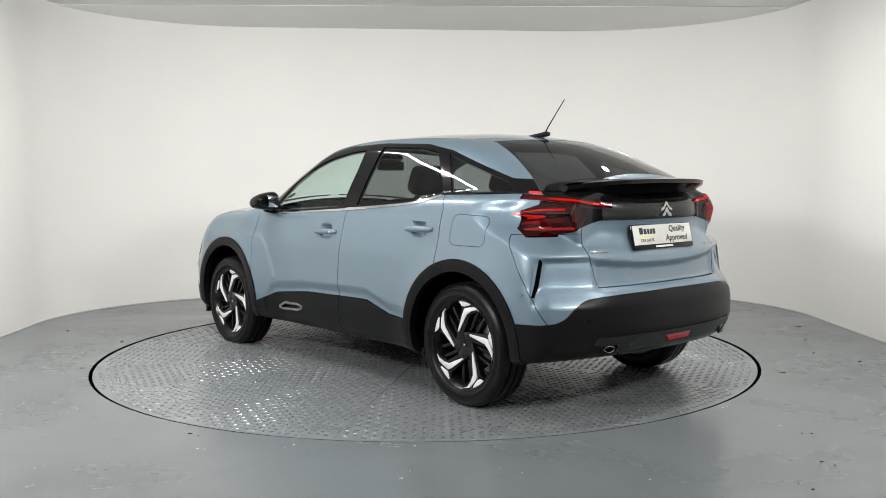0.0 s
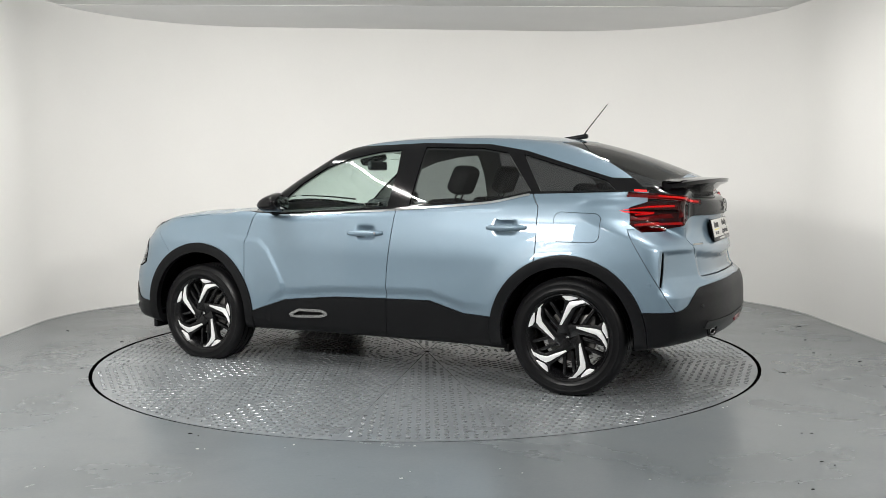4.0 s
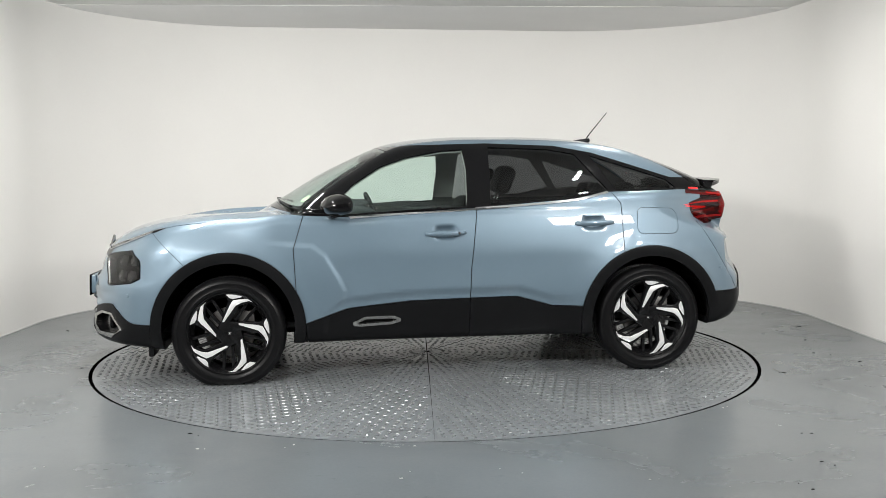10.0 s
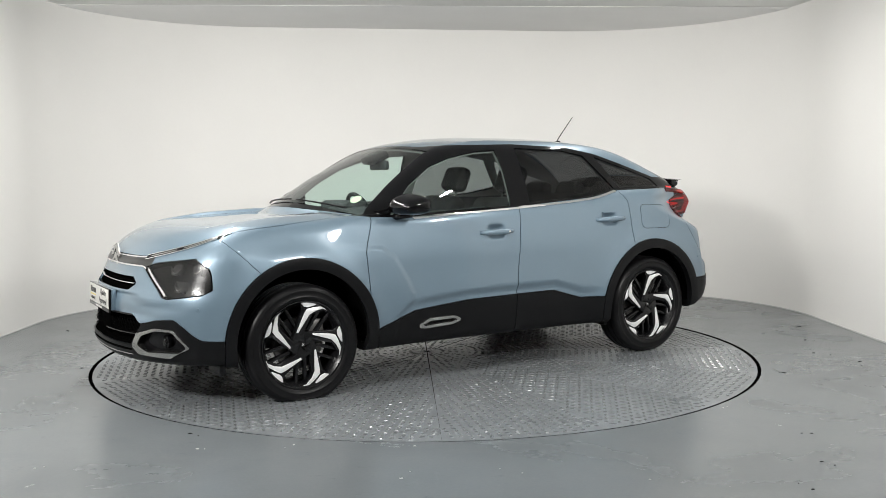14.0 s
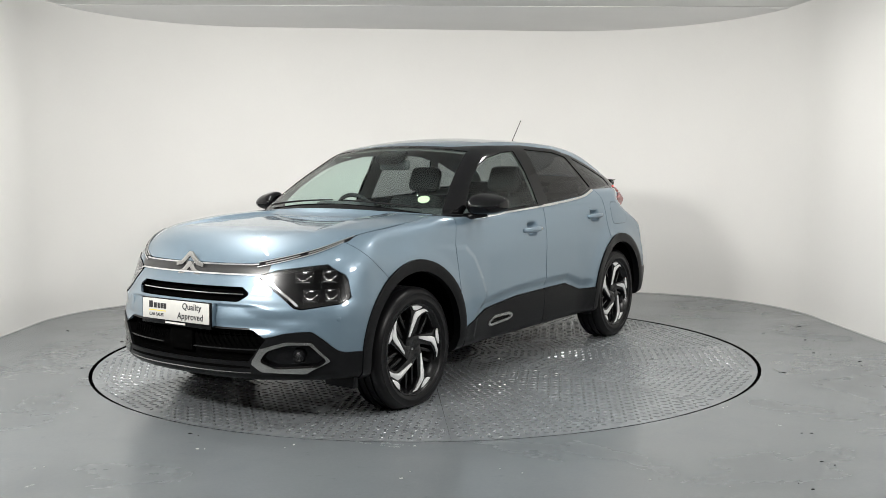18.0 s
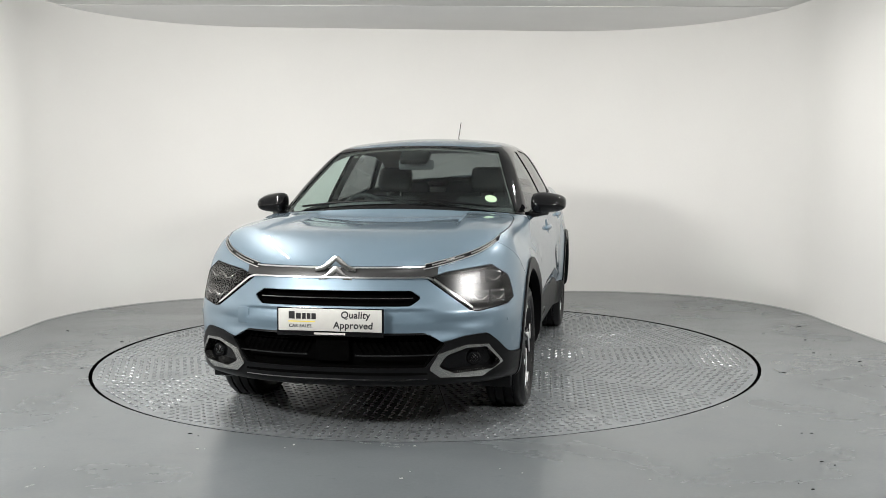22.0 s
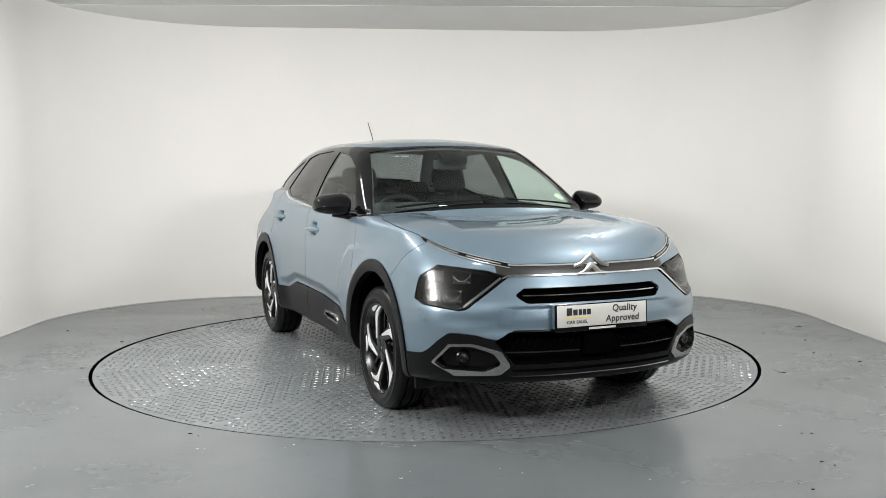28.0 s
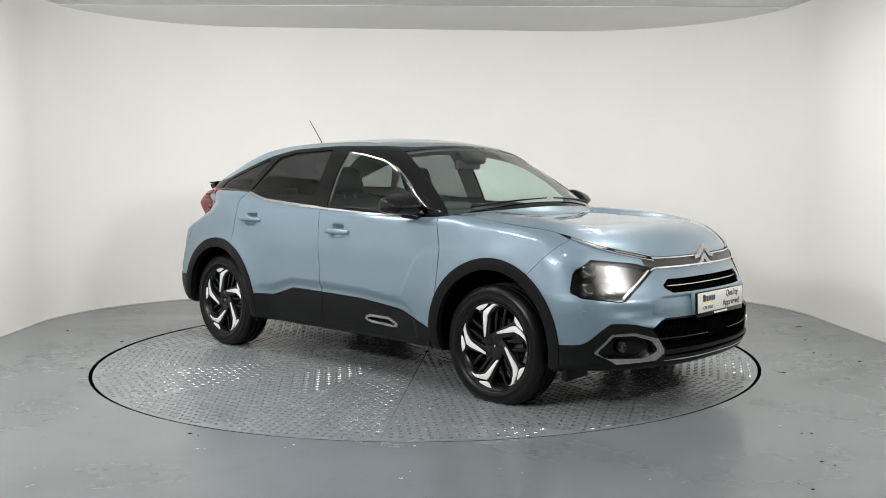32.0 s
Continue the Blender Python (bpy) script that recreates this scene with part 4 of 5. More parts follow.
def seat_mesh(kind):
    """Soft block shapes for seats: cushion, back or headrest."""
    sx, sy, sz, be = {"cushion": (0.52, 0.50, 0.17, 0.06), "back": (0.15, 0.50, 0.62, 0.06), "rest": (0.11, 0.26, 0.19, 0.045), "bench": (0.50, 1.24, 0.18, 0.06), "bench_back": (0.16, 1.24, 0.58, 0.06)}[kind]
    bm = block(sx, sy, sz, (0, 0, 0), be, 4)
    for v in bm.verts:
        if kind in ("back", "rest"):
            v.co.y *= 1 - 0.22 * max(0, v.co.z / sz) * (1 if kind == "back" else 0.4)
            v.co.x += 0.05 * (abs(v.co.y) / sy) ** 2
    return bm


def build_cabin(car):
    for s in (1, -1):
        seat = part("front_seat", seat_mesh("cushion"), CLOTH, car, "dark grey cloth seat", pose(0.12, s * 0.36, 0.55, 0, -8))
        part("backrest", seat_mesh("back"), CLOTH, seat, m=pose(-0.30, 0, 0.32, 0, -22))
        part("headrest", seat_mesh("rest"), CLOTH, seat, m=pose(-0.485, 0, 0.755, 0, -14))
        for q in (-0.05, 0.05):
            part("headrest_post", tube([(-0.435, q, 0.58), (-0.475, q, 0.70)], 0.007), CHROME, seat)
        part("shoulder_panel", block(0.09, 0.30, 0.12, (-0.425, 0, 0.56), 0.03, 3), CLOTH, seat)
    bench = part("rear_seat", seat_mesh("bench"), CLOTH, car, "dark grey cloth rear bench", pose(-0.78, 0, 0.60, 0, -8))
    part("backrest", seat_mesh("bench_back"), CLOTH, bench, m=pose(-0.28, 0, 0.30, 0, -24))
    for q in (-0.40, 0.0, 0.40):
        part("headrest", seat_mesh("rest"), CLOTH, bench, m=pose(-0.43, q, 0.58, 0, -14))
    # dashboard
    bm = block(0.46, 1.40, 0.26, (0, 0, 0), 0.07, 4)
    for v in bm.verts:
        v.co.x -= 0.10 * (v.co.y / 0.7) ** 2
        if v.co.x < 0:
            v.co.z += 0.02
    dash = part("dashboard", bm, CABIN, car, "", pose(0.70, 0, 0.90))
    part("instrument_hood", block(0.20, 0.40, 0.08, (-0.20, -0.36, 0.15), 0.035, 3), CABIN, dash)
    part("centre_screen", block(0.02, 0.26, 0.14, (-0.26, 0.0, 0.10), 0.006), GLOSS, dash)
    part("centre_console", block(0.9, 0.22, 0.25, (-0.55, 0, -0.30), 0.03), CABIN, dash)
    ring = [(0, 0.18 * math.cos(a * math.tau / 40), 0.175 * math.sin(a * math.tau / 40)) for a in range(40)]
    wheel = part("steering_wheel", tube(ring, 0.015, 10, True), CLOTH, car, "", pose(0.36, -0.36, 0.97, 0, 22))
    part("boss", block(0.05, 0.13, 0.10, (0.02, 0, 0), 0.02, 3), CABIN, wheel)
    for q in (-1, 1):
        part("spoke", block(0.02, 0.10, 0.03, (0.012, q * 0.115, 0), 0.006), CABIN, wheel)
    part("column", tube([(0.02, 0, 0), (0.28, 0, 0)], 0.035), CABIN, wheel)
    # mirror, camera hood and sun visors at the top of the windscreen
    part("rear_view_mirror", block(0.035, 0.24, 0.065, (0, 0, 0), 0.018, 3), CABIN, car, "", pose(0.40, 0.0, 1.335))
    bm = block(0.13, 0.20, 0.06, (0, 0, 0), 0.02, 2)
    for v in bm.verts:
        v.co.y *= 1.0 - 0.9 * (v.co.x + 0.02)
    part("camera_hood", bm, GLOSS, car, "", pose(0.435, 0, 1.385, 0, 25))
    part("parcel_shelf", block(0.50, 1.06, 0.03, (0, 0, 0), 0.01), CABIN, car, "", pose(-1.50, 0, 1.06))
    part("cabin_floor", block(2.4, 1.36, 0.04, (0, 0, 0), 0.01), CABIN, car, "", pose(-0.20, 0, 0.33))
    part("engine_bulkhead", block(0.04, 1.40, 0.60, (0, 0, 0), 0.01), CABIN, car, "", pose(0.90, 0, 0.70))
    part("door_lining", block(1.5, 0.03, 0.45, (0, 0, 0), 0.012), CABIN, car, "", pose(-0.02, 0.765, 0.80))
    part("door_lining", block(1.5, 0.03, 0.45, (0, 0, 0), 0.012), CABIN, car, "", pose(-0.02, -0.765, 0.80))


def mirror_head(s):
    """Door mirror shell: a blunt wedge, wider outboard."""
    bm = bmesh.new()
    bmesh.ops.create_uvsphere(bm, u_segments=28, v_segments=18, radius=1)
    for v in bm.verts:
        x, y, z = v.co
        q = (abs(x) ** 3.6 + abs(y) ** 3.6 + abs(z) ** 3.6) ** (-1 / 3.6)
        x, y, z = x * q, y * q, z * q
        w = 1 - 0.34 * ((y + 1) / 2) ** 1.5
        v.co = (x * 0.110 * (1 if x > 0 else 0.54) * (1 - 0.25 * max(0, x) * abs(z)) - 0.028 * y, y * 0.106, z * 0.070 * w * (1 - 0.22 * max(0, x)) - 0.002 * y - 0.012 * max(0, x))
    for v in bm.verts:
        v.co.y *= s
    if s < 0:
        bmesh.ops.reverse_faces(bm, faces=bm.faces[:])
    return smooth_bm(bm, 60)


def build_fittings(car, made):
    doors = {("f", 1): made["door_f"][0], ("f", -1): made["door_f"][1], ("r", 1): made["door_r"][0], ("r", -1): made["door_r"][1]}
    for q in "fr":
        for i in (0, 1):
            door = made["door_" + q][i]
            for key in ("glass_", "clad_"):
                made[key + q][i].parent = door
            if q == "f":
                made["bump"][i].parent = door
                made["bump_in"][i].parent = door
    for i, s in ((0, 1), (1, -1)):
        # handles
        for q, hx, hz in (("f", 0.005, 0.903), ("r", -0.955, 0.957)):
            pts = []
            for k in range(13):
                x = hx + 0.125 - 0.25 * k / 12
                p, n = on_side(x, hz + 0.010 * (k / 12 - 0.5), s)
                y0 = side_y(np.array([hx + 0.16]), np.array([hz]))[0] * (1 - k / 12) + side_y(np.array([hx - 0.16]), np.array([hz]))[0] * k / 12
                bow = 0.020 * math.sin(math.pi * k / 12) ** 0.5
                pts.append((x, s * (y0 - 0.004 + bow), hz + 0.006 * (k / 12 - 0.5)))
            rad = [0.0095 + 0.0095 * math.sin(math.pi * min(max(k / 12, 0.03), 0.97)) ** 0.5 for k in range(13)]
            h = part("handle", tube(pts, rad, 12), PAINT, doors[q, s])
            if q == "f":
                p = Vector(pts[10])
                part("lock_cover", lathe([(0.0005, 0.003), (0.007, 0.003), (0.008, 0.0)], 16, "z"), CHROME, h, "", facing(p + Vector((0, s * 0.016, 0)), (0, s, 0)))
        # mirrors
        mir = part("door_mirror", mirror_head(s), GLOSS, doors["f", s], "gloss black mirror shell", pose(0.660, s * 0.910, 1.090))
        part("mirror_foot", tube([(0.725, s * 0.765, 1.010), (0.705, s * 0.83, 1.022), (0.675, s * 0.905, 1.030)], [0.024, 0.021, 0.015], 12), GLOSS, mir, "", pose(0.660, s * 0.910, 1.090).inverted())
        part("mirror_glass", prism([(-0.068, -0.040), (0.060, -0.044), (0.074, -0.02), (0.068, 0.034), (-0.060, 0.043), (-0.078, 0.01)], 0.004, 0.002), MIRROR, mir, "", pose(-0.0575, 0, 0.002) @ facing((0, 0, 0), (-1, 0.12 * s, 0)))
        part("indicator", ribbon_mesh([((0.062, s * -0.06, -0.018), 0.006), ((0.062, s * 0.03, -0.014), 0.006), ((0.04, s * 0.085, -0.008), 0.004)]), SMOKED, mir)
        # wheel housings
        for hx in (HUB_F, HUB_R):
            bm = bmesh.new()
            ring = []
            for k in range(33):
                a = math.pi * (-0.02 + 1.04 * k / 32)
                c, z = math.cos(a), math.sin(a)
                ring.append([bm.verts.new((hx + 0.408 * c, s * y, 0.345 + 0.408 * z)) for y in (0.845, 0.62, 0.46)] + [bm.verts.new((hx + 0.05 * c, s * 0.46, 0.345 + 0.05 * z))])
            for a, b in zip(ring, ring[1:]):
                for k in range(3):
                    bm.faces.new((a[k], b[k], b[k + 1], a[k + 1]))
            part("wheel_housing", smooth_bm(bm, 50), DARK_GAP, car)
        for x, z, tall in ((1.80, 0.222, 0.085), (-0.945, 0.240, 0.050)):
            part("air_deflector", block(0.035, 0.20, tall, (x, s * 0.715, z), 0.008), CLAD, car)
        # headlight insides: light blocks and the bright inner strip
        head = made["lamp_back"][i]
        made["lamp"][i].parent = head
        for y, z, w in ((0.640, 0.762, 0.100), (0.745, 0.764, 0.085), (0.690, 0.672, 0.090), (0.770, 0.672, 0.075)):
            p, n = on_nose(y, z)
            p, n = Vector((p.x, p.y * s, p.z)), Vector((n.x, n.y * s, n.z))
            m = facing(p, (n + Vector((1.0, 0, 0))).normalized(), lift=-0.036)
            box = part("light_module", block(w, 0.066, 0.03, (0, 0, 0), 0.006), GLOSS, head, "", m)
            part("light_strip", ribbon_mesh([((-w * 0.44, 0.006, 0.017), 0.0035), ((-w * 0.12, -0.020, 0.018), 0.0055), ((w * 0.12, -0.020, 0.018), 0.0055), ((w * 0.44, 0.006, 0.017), 0.0035)]), SILVER, box)
            part("projector_lens", block(w * 0.72, 0.030, 0.006, (0, 0.012, 0.015), 0.003), GLOSS, box)
            part("reflector", block(w * 0.80, 0.010, 0.004, (0, -0.028, 0.015), 0.002), SMOKED, box)
        pts = []
        for k in range(9):
            u = k / 8
            p, n = on_nose(0.475 + (0.660 - 0.475) * u, 0.760 + (0.622 - 0.760) * u)
            p, n = Vector((p.x, p.y * s, p.z)), Vector((n.x, n.y * s, n.z))
            pts.append((p - n * 0.004, n))
        ribbon(pts, 0.014, 0.005, CHROME, "light_guide", head, "bright diagonal light guide")
        # daytime strip
        for name, lo, hi, dz, wide, material in (("chrome_line", 0.425, 0.742, 0.0105, 0.0055, CHROME), ("chrome_line", 0.425, 0.735, -0.0115, 0.0060, CHROME),
                                                 ("lamp_strip", 0.46, 0.600, -0.0005, 0.009, SILVER), ("lamp_strip", 0.630, 0.730, -0.0005, 0.009, SILVER)):
            pts = []
            for k in range(13):
                y = lo + (hi - lo) * k / 12
                p, n = on_nose(y, float(z_upper(y)) + dz)
                p, n = Vector((p.x, p.y * s, p.z)), Vector((n.x, n.y * s, n.z))
                pts.append((p + n * 0.0015, n))
            ribbon(pts, wide, 0.0055, material, name, made["drl"][i])
        # fog lamps
        p, n = on_nose(0.665, 0.375)
        p = Vector((p.x, p.y * s, p.z))
        m = facing(p, (1, 0.15 * s, 0), lift=-0.022)
        fog = part("fog_lamp", lathe([(0.0005, 0.008), (0.030, 0.012), (0.036, 0.006), (0.036, -0.01)], 28, "z"), GLOSS, made["fog"][i], "", m)
        part("fog_lens", lathe([(0.0005, 0.020), (0.014, 0.018), (0.022, 0.012)], 28, "z"), LENS, fog)
        made["fog_in"][i].parent = made["fog"][i]
        # tail lamp bars
        tail = made["tail_back"][i]
        made["tail"][i].parent = tail
        made["tail_s"][i].parent = tail
        made["tail_i"][i].parent = tail

        def rear_line(keys, lift):
            out = []
            for x, y, z, back in keys:
                p, n = on_tail(y, z) if back else on_side(x, z)
                p, n = Vector((p.x, p.y * s, p.z)), Vector((n.x, n.y * s, n.z))
                out.append((p + n * lift, n))
            return out
        for keys, w, material in (
                ([(-1.70, 0, 0.985, 0), (-1.76, 0, 0.985, 0), (-1.80, 0, 0.985, 0), (0, 0.73, 0.985, 1), (0, 0.67, 0.985, 1), (0, 0.60, 0.985, 1)], 0.016, WHITE_PLASTIC),
                ([(-1.68, 0, 1.035, 0), (-1.74, 0, 1.036, 0), (-1.78, 0, 1.042, 0)], 0.010, RED_GLOW),
                ([(-1.78, 0, 1.042, 0), (0, 0.75, 1.060, 1), (0, 0.68, 1.085, 1), (0, 0.64, 1.090, 1)], 0.012, RED_GLOW),
                ([(-1.80, 0, 1.006, 0), (0, 0.74, 1.01, 1), (0, 0.66, 1.02, 1), (0, 0.58, 1.03, 1)], 0.026, RED)):
            ribbon(rear_line(keys, -0.012), w, 0.005, material, "lamp_bar", tail)
        pts = [(-1.66, 0, 1.172, 0), (-1.73, 0, 1.168, 0)] + [(0, y, float(z_strip(y)), 1) for y in (0.64, 0.58, 0.53, 0.48, 0.43, 0.39)]
        ribbon(rear_line(pts[:2], 0.0), 0.012, 0.005, RED_GLOW, "lamp_bar", tail)
        ribbon(rear_line(pts[2:], 0.0), 0.012, 0.005, RED_GLOW, "lamp_bar", tail)
        made["slot_r"][i].parent = made["bumper_r"][0]
        # parking sensors
        for p, n in (on_side(1.93, 0.555, s), on_side(-1.80, 0.66, s)):
            part("parking_sensor", lathe([(0.0005, 0.002), (0.009, 0.002), (0.011, 0.0)], 18, "z"), PAINT, car, "", facing(p, n, lift=0.0005))
        p, n = on_tail(0.63, 0.53)
        part("parking_sensor", lathe([(0.0005, 0.002), (0.009, 0.002), (0.011, 0.0)], 18, "z"), GLOSS, car, "", facing((p.x, s * p.y, p.z), (n.x, s * n.y, n.z), lift=0.0065))
        # exhaust trims
        p, n = on_tail(0.505, 0.384)
        p, n = Vector((p.x, p.y * s, p.z)), Vector((n.x, n.y * s, n.z))
        m = facing(p, (-1, 0.30 * s, -0.1), lift=0.010)
        out = [(s * x, y) for x, y in ((-0.050, 0.022), (-0.034, -0.034), (0.040, -0.034), (0.056, 0.004), (0.030, 0.030))]
        ex = part("exhaust_trim", tube([(x, y, 0) for x, y in out], 0.006, 8, True), SMOKED, car, "smoked exhaust surround", m)
        part("tailpipe", prism(out if s > 0 else out[::-1], 0.004, 0.001), DARK_GAP, ex)
        part("bright_lip", tube([(0.030 * math.cos(a * math.tau / 24), -0.010 + 0.016 * math.sin(a * math.tau / 24), 0.004) for a in range(24)], 0.0032, 8, True), DARK_CHROME, ex, "bright oval tailpipe end")
    # nose and tail pieces on the centre line
    for y0, wide, height in ((0.43, 0.0105, z_upper), (0.470, 0.0105, lambda y: 0.768 - 0.012 * max(0, abs(y) - 0.44) / 0.03)):
        pts = []
        for k in range(41):
            y = -y0 + 2 * y0 * k / 40
            p, n = on_nose(y, float(height(abs(y))))
            pts.append((p + n * 0.001, n))
        ribbon(pts, wide, 0.008, CHROME, "chrome_strip", made["band_f"][0])
    p, n = on_nose(0.0, 0.80)
    emblem(made["band_f"][0], facing(p, (1, 0, 0.12), lift=0.004) @ pose(0, 0.004, 0), 1.06)
    plate = number_plate(car, facing((2.262, 0, 0.571), (1, 0, 0.03)))
    part("plate_mount", block(0.524, 0.118, 0.030, (0, 0, -0.0205), 0.006), PAINT, plate, "body-coloured mounting pad")
    p, n = on_tail(0.0, 1.082)
    emblem(made["band_r"][0], facing(p, (-1, 0, 0.12), lift=0.002) @ pose(0, -0.012, 0) @ Matrix.Diagonal((0.66, 0.9, 1, 1)), 0.76)
    number_plate(made["gate"][0], facing((-2.024, 0, 0.934), (-1, 0, 0.22)))
    # slats of the two grilles
    for z, y0, m in ((0.674, 0.385, CHROME),):
        pts = []
        for k in range(25):
            y = -y0 + 2 * y0 * k / 24
            p, n = on_nose(y, z)
            pts.append((p - Vector((0.018, 0, 0)), Vector((1, 0, 0))))
        ribbon(pts, 0.006, 0.010, m, "slat", made["slot"][0])
    for z, y0 in ((0.405, 0.50),):
        for a, b in ((-y0, -0.12), (0.12, y0)):
            pts = [(on_nose(a + (b - a) * k / 16, z)[0] - Vector((0.012, 0, 0)), Vector((1, 0, 0))) for k in range(17)]
            ribbon(pts, 0.007, 0.008, SMOKED, "slat", made["grille"][0])
    for k in range(-15, 16):
        y = k * 0.031
        sg = -1 if k < 0 else 1
        lo, hi = 0.415, 0.497
        ya, yb = y, y + 0.05 * sg
        if abs(yb) > 0.49 or abs(k) < 3:
            continue
        pts = []
        for u in (0, 0.33, 0.66, 1):
            q = on_nose(ya + (yb - ya) * u, lo + (hi - lo) * (1 - u))
            pts.append((q[0] - Vector((0.040, 0, 0)), Vector((1, 0, 0))))
        ribbon(pts, 0.005, 0.004, DARK_GAP, "slat", made["grille"][0])
    p, n = on_nose(0.0, 0.43)
    part("radar_cover", block(0.03, 0.17, 0.115, (0, 0, 0), 0.008), DARK_GAP, made["grille"][0], "", pose(p.x - 0.042, 0, 0.428))
    pts = [(on_nose(-0.46 + 0.92 * k / 24, 0.318)[0] + Vector((0.004, 0, 0)), Vector((1, 0, 0))) for k in range(25)]
    ribbon(pts, 0.016, 0.003, DARK_GAP, "lip_groove", made["valance_f"][0])
    pts = [(on_nose(-0.46 + 0.92 * k / 24, 0.288)[0] + Vector((0.004, 0, 0)), (Vector((1, 0, 0.3))).normalized()) for k in range(25)]
    ribbon(pts, 0.006, 0.004, DARK_CHROME, "lip_strip", made["valance_f"][0])
    p, n = on_nose(-0.485, 0.575)
    part("tow_cover", prism([(-0.036, -0.034), (-0.030, -0.040), (0.030, -0.040), (0.036, -0.034), (0.036, 0.034), (0.030, 0.040), (-0.030, 0.040), (-0.036, 0.034)], 0.0025, 0.0015), PAINT, made["bumper_f"][0], "", facing(p, n, lift=-0.0012))
    # rear valance: diffuser, fog lamp, square cover
    p, n = on_tail(0.0, 0.395)
    part("rear_fog_lamp", prism([(-0.115, 0.014), (-0.085, -0.018), (0.085, -0.018), (0.115, 0.014), (0.09, 0.022), (-0.09, 0.022)], 0.008, 0.003), RED, made["diffuser"][0], "red rear fog lamp", facing(p, (-1, 0, 0), lift=0.009))
    # name marks left as plain bars
    for y0, w in ((0.485, 0.12), (-0.48, 0.085)):
        p, n = on_tail(y0, 0.865)
        part("badge_bar", block(w, 0.011, 0.002, (0, 0, 0), 0.0006), SILVER, made["gate"][0], "", facing(p, n, lift=0.001))
    # spoiler: a blade across the tail
    bm = bmesh.new()
    rows = []
    for k in range(33):
        u = -1 + 2 * k / 32
        y = 0.588 * u
        e = abs(u) ** 3
        lead, trail = -1.80, -2.052 + 0.09 * u * u + 0.10 * e * e
        zt = 1.238 - 0.012 * u * u - 0.02 * e * e
        pr = [(lead, 1.253 - 0.028 * u * u), (lead - 0.10, 1.246 - 0.024 * u * u), (trail + 0.04, zt + 0.003), (trail, zt), (trail + 0.004, zt - 0.022), (trail + 0.05, zt - 0.040 - 0.01 * e), (trail + 0.085, 1.158), (lead, 1.165)]
        rows.append([bm.verts.new((x, y, z)) for x, z in pr])
    n8 = 8
    for a, b in zip(rows, rows[1:]):
        for k in range(n8):
            bm.faces.new((a[k], a[(k + 1) % n8], b[(k + 1) % n8], b[k]))
    bm.faces.new(rows[0])
    bm.faces.new(rows[-1][::-1])
    bmesh.ops.recalc_face_normals(bm, faces=bm.faces[:])
    part("spoiler", smooth_bm(bm, 30), GLOSS, car, "gloss black tail spoiler")
    # aerial
    p, n = on_top(-1.10, 0.0)
    base = part("aerial_base", block(0.17, 0.045, 0.030, (0, 0, 0.006), 0.012, 3), CLAD, car, "", Matrix.Translation(p) @ pose(0, 0, 0, 0, 8))
    part("aerial", tube([(-1.143, 0, p.z + 0.005), (-1.18, 0, p.z + 0.058), (-1.311, 0, 1.712)], [0.0048, 0.0036, 0.0026], 8), CLAD, car, "thin black whip aerial")
    # wipers
    for y0, y1, x0 in ((-0.60, 0.02, 0.90), (0.62, 0.10, 0.90)):
        pts = []
        for k in range(13):
            y = y0 + (y1 - y0) * k / 12
            x = 1.065 - 0.15 * (y / 0.7) ** 2 - 0.015 * k / 12
            q = on_top(x, y)[0]
            pts.append(q + Vector((0.008, 0, 0.012)))
        part("wiper", tube(pts, [0.007 - 0.003 * k / 12 for k in range(13)], 8), CLAD, car, "black wiper blade and arm")
    # windscreen disc
    p, n = hit((1.6, 0.575, 1.125), (-1, 0, 0))
    part("windscreen_disc", lathe([(0.0005, 0.001), (0.036, 0.001), (0.037, 0.0)], 28, "z"), STICKER, made["screen"][0], "round pale green paper disc", facing(p, n, lift=-0.006))
    for y, w in ((-0.40, 0.03), (-0.35, 0.045)):
        p, n = hit((1.2, y, 1.395), (-1, 0, 0))
        part("screen_mark", block(w, 0.010, 0.001, (0, 0, 0), 0), PLATE_WHITE, made["screen"][0], "", facing(p, n, lift=-0.006))


def ribbon_mesh(pts):
    return tube([p for p, _ in pts], [r for _, r in pts], 8)


SPIN_RF, SPIN_RR = 29, 18


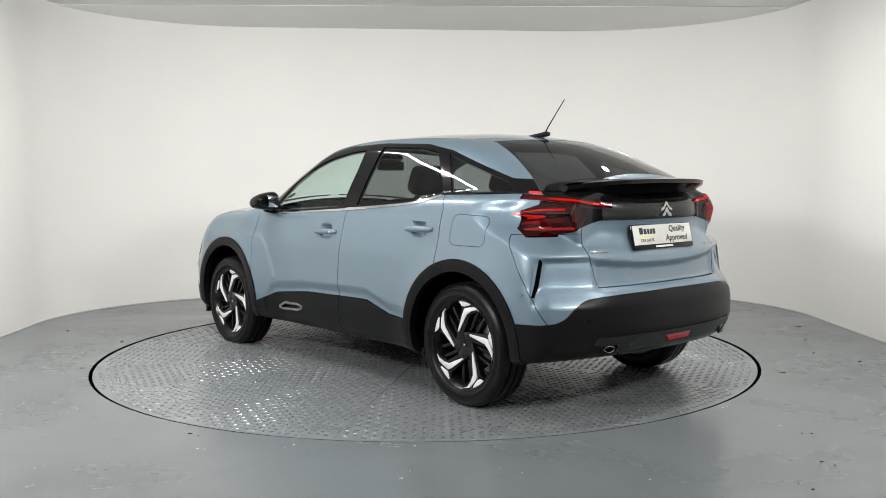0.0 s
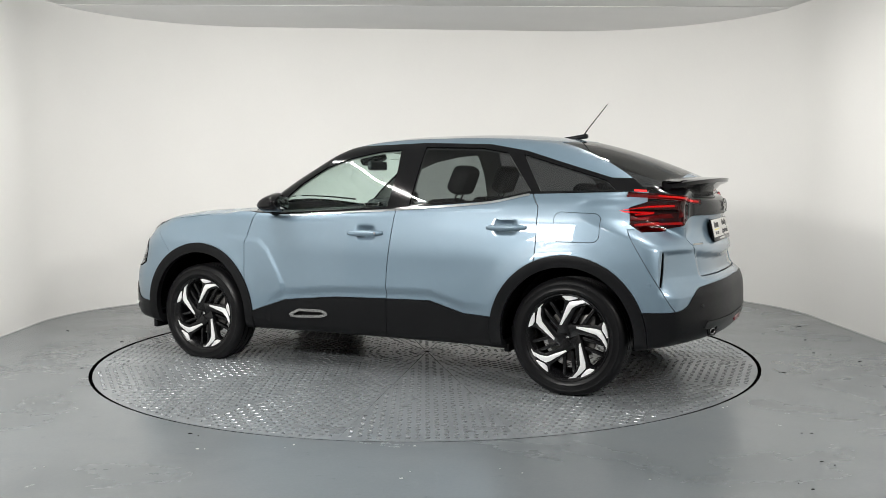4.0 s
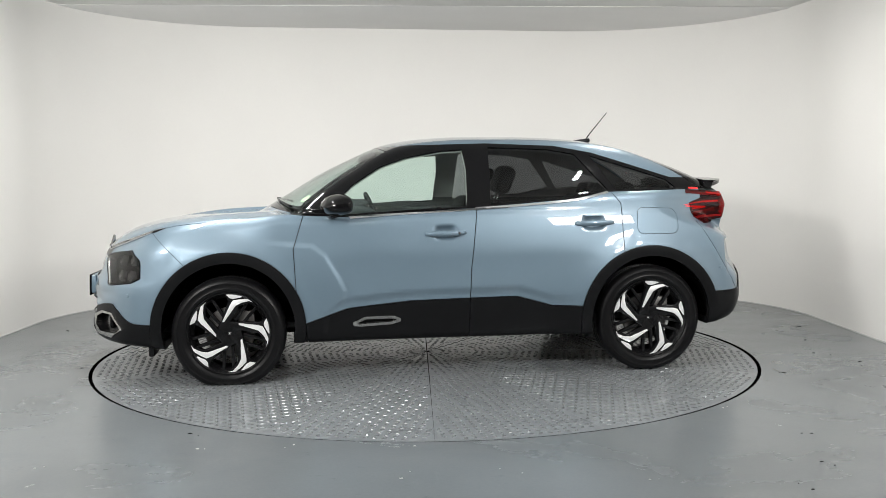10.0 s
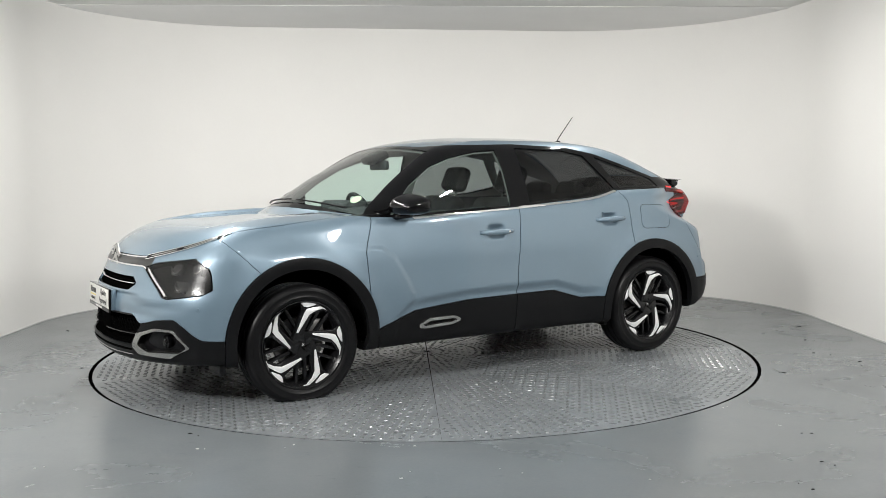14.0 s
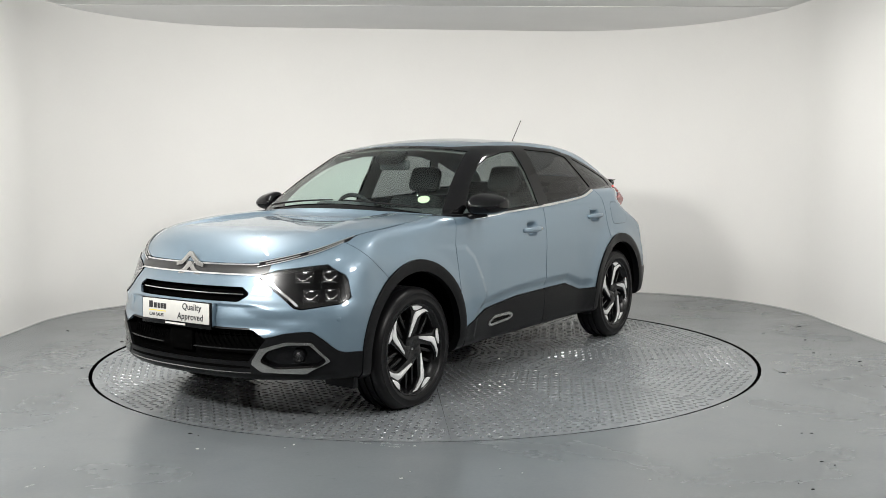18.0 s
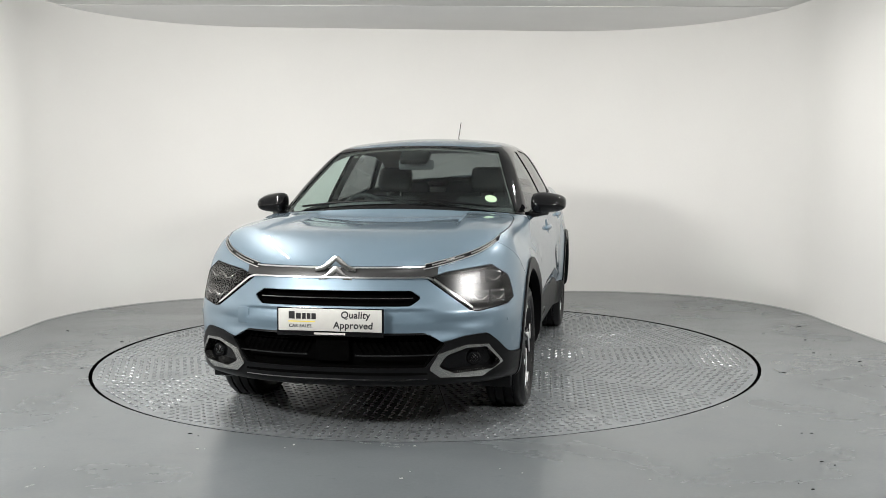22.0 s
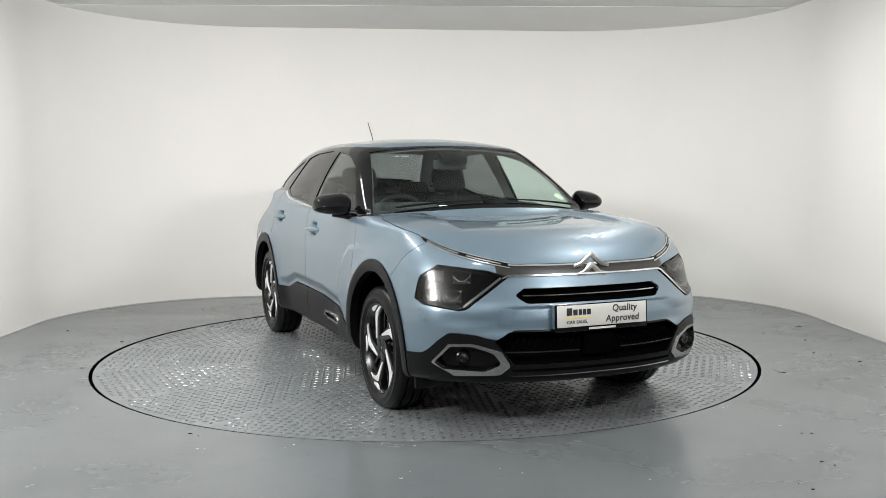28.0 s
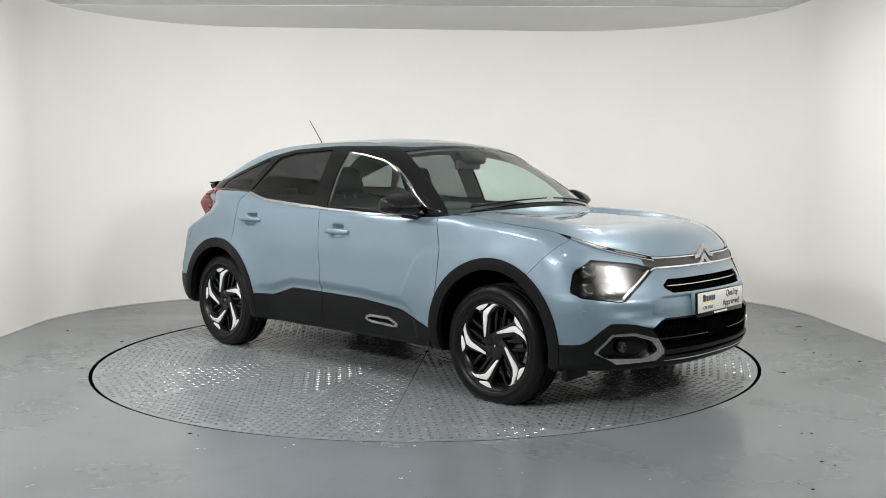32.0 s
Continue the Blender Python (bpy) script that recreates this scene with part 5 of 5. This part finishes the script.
def build_wheels(car):
    M = wheel_meshes()
    for hx in (HUB_F, HUB_R):
        for s in (1, -1):
            spin = (0 if hx > 0 else 4) if s > 0 else (SPIN_RF if hx > 0 else SPIN_RR)
            w = part("wheel", M["rim"], None, car, "black and machined silver alloy wheel", pose(hx, s * 0.752, HUB_ZF if hx > 0 else HUB_ZR, 0, 0, 0 if s > 0 else 180) @ pose(0, 0, 0, 0, spin, 0))
            part("tyre", M["tyre_front" if hx > 0 else "tyre_rear"], None, w, "black rubber tyre", pose(0, 0, 0, 0, -spin, 0))
            for key in ("hub", "cap", "brake_disc", "caliper"):
                m = Matrix.Identity(4) if key != "caliper" else pose(0, 0, 0, 0, -spin, 0)
                part(key, M[key], None, w, "", m)
            face = pose(0, 0.0746, 0, 0, -spin - 90 if hx > 0 else -spin, 0) @ facing((0, 0, 0), (0, 1, 0))
            part("cap_ring", tube([(0.021 * math.cos(a * math.tau / 28), 0.0745, 0.021 * math.sin(a * math.tau / 28)) for a in range(28)], 0.0016, 6, True), ALLOY, w)
            for dy in (-0.002, -0.011):
                part("cap_chevron", prism([(-0.013, dy), (0, dy + 0.010), (0.013, dy), (0.013, dy + 0.005), (0, dy + 0.015), (-0.013, dy + 0.005)], 0.0015, 0), ALLOY, w, "", face)
            for k in range(5):
                m = pose(0, 0, 0, 0, -72 * k, 0)
                sp = part("spoke", M["spoke"], None, w, "", m)
                part("machined_face", M["spoke_face"], None, w, "", m)
                part("machined_pad", M["spoke_pad"], None, w, "", m)
                part("slat", M["slat_a"], None, w, "", m)
                part("slat", M["slat_b"], None, w, "", m)
                part("bolt", M["bolt"], None, w, "", m @ pose(0.052, 0, 0))


def build_car():
    car = new("car")
    tagged(car, "ice-blue metallic five-door crossover hatchback with black plastic cladding", "car")
    made = build_body(car)
    build_fittings(car, made)
    build_wheels(car)
    build_cabin(car)
    return car


CAR = build_car()


def motions():
    """Table and car turn together about the table's middle."""
    turn = [(0.0, -230.35), (3.0, -212.98), (6.0, -195.77), (9.0, -178.39), (13.0, -155.15), (17.0, -131.48), (20.0, -114.0), (23.0, -96.59), (25.0, -85.06), (28.0, -67.81), (30.0, -56.21), (32.0, -44.41)]
    rows, disc = [], []
    for t, a in turn:
        r = radians(a)
        ox, oy = -0.016, 0.019
        rows.append((t, pose(ox * math.cos(r) - oy * math.sin(r), ox * math.sin(r) + oy * math.cos(r), 0.0, 0, 0, a)))
        disc.append((t, pose(0, 0, 0, 0, 0, a)))
    walk(CAR, rows)
    walk(TABLE, disc)


motions()
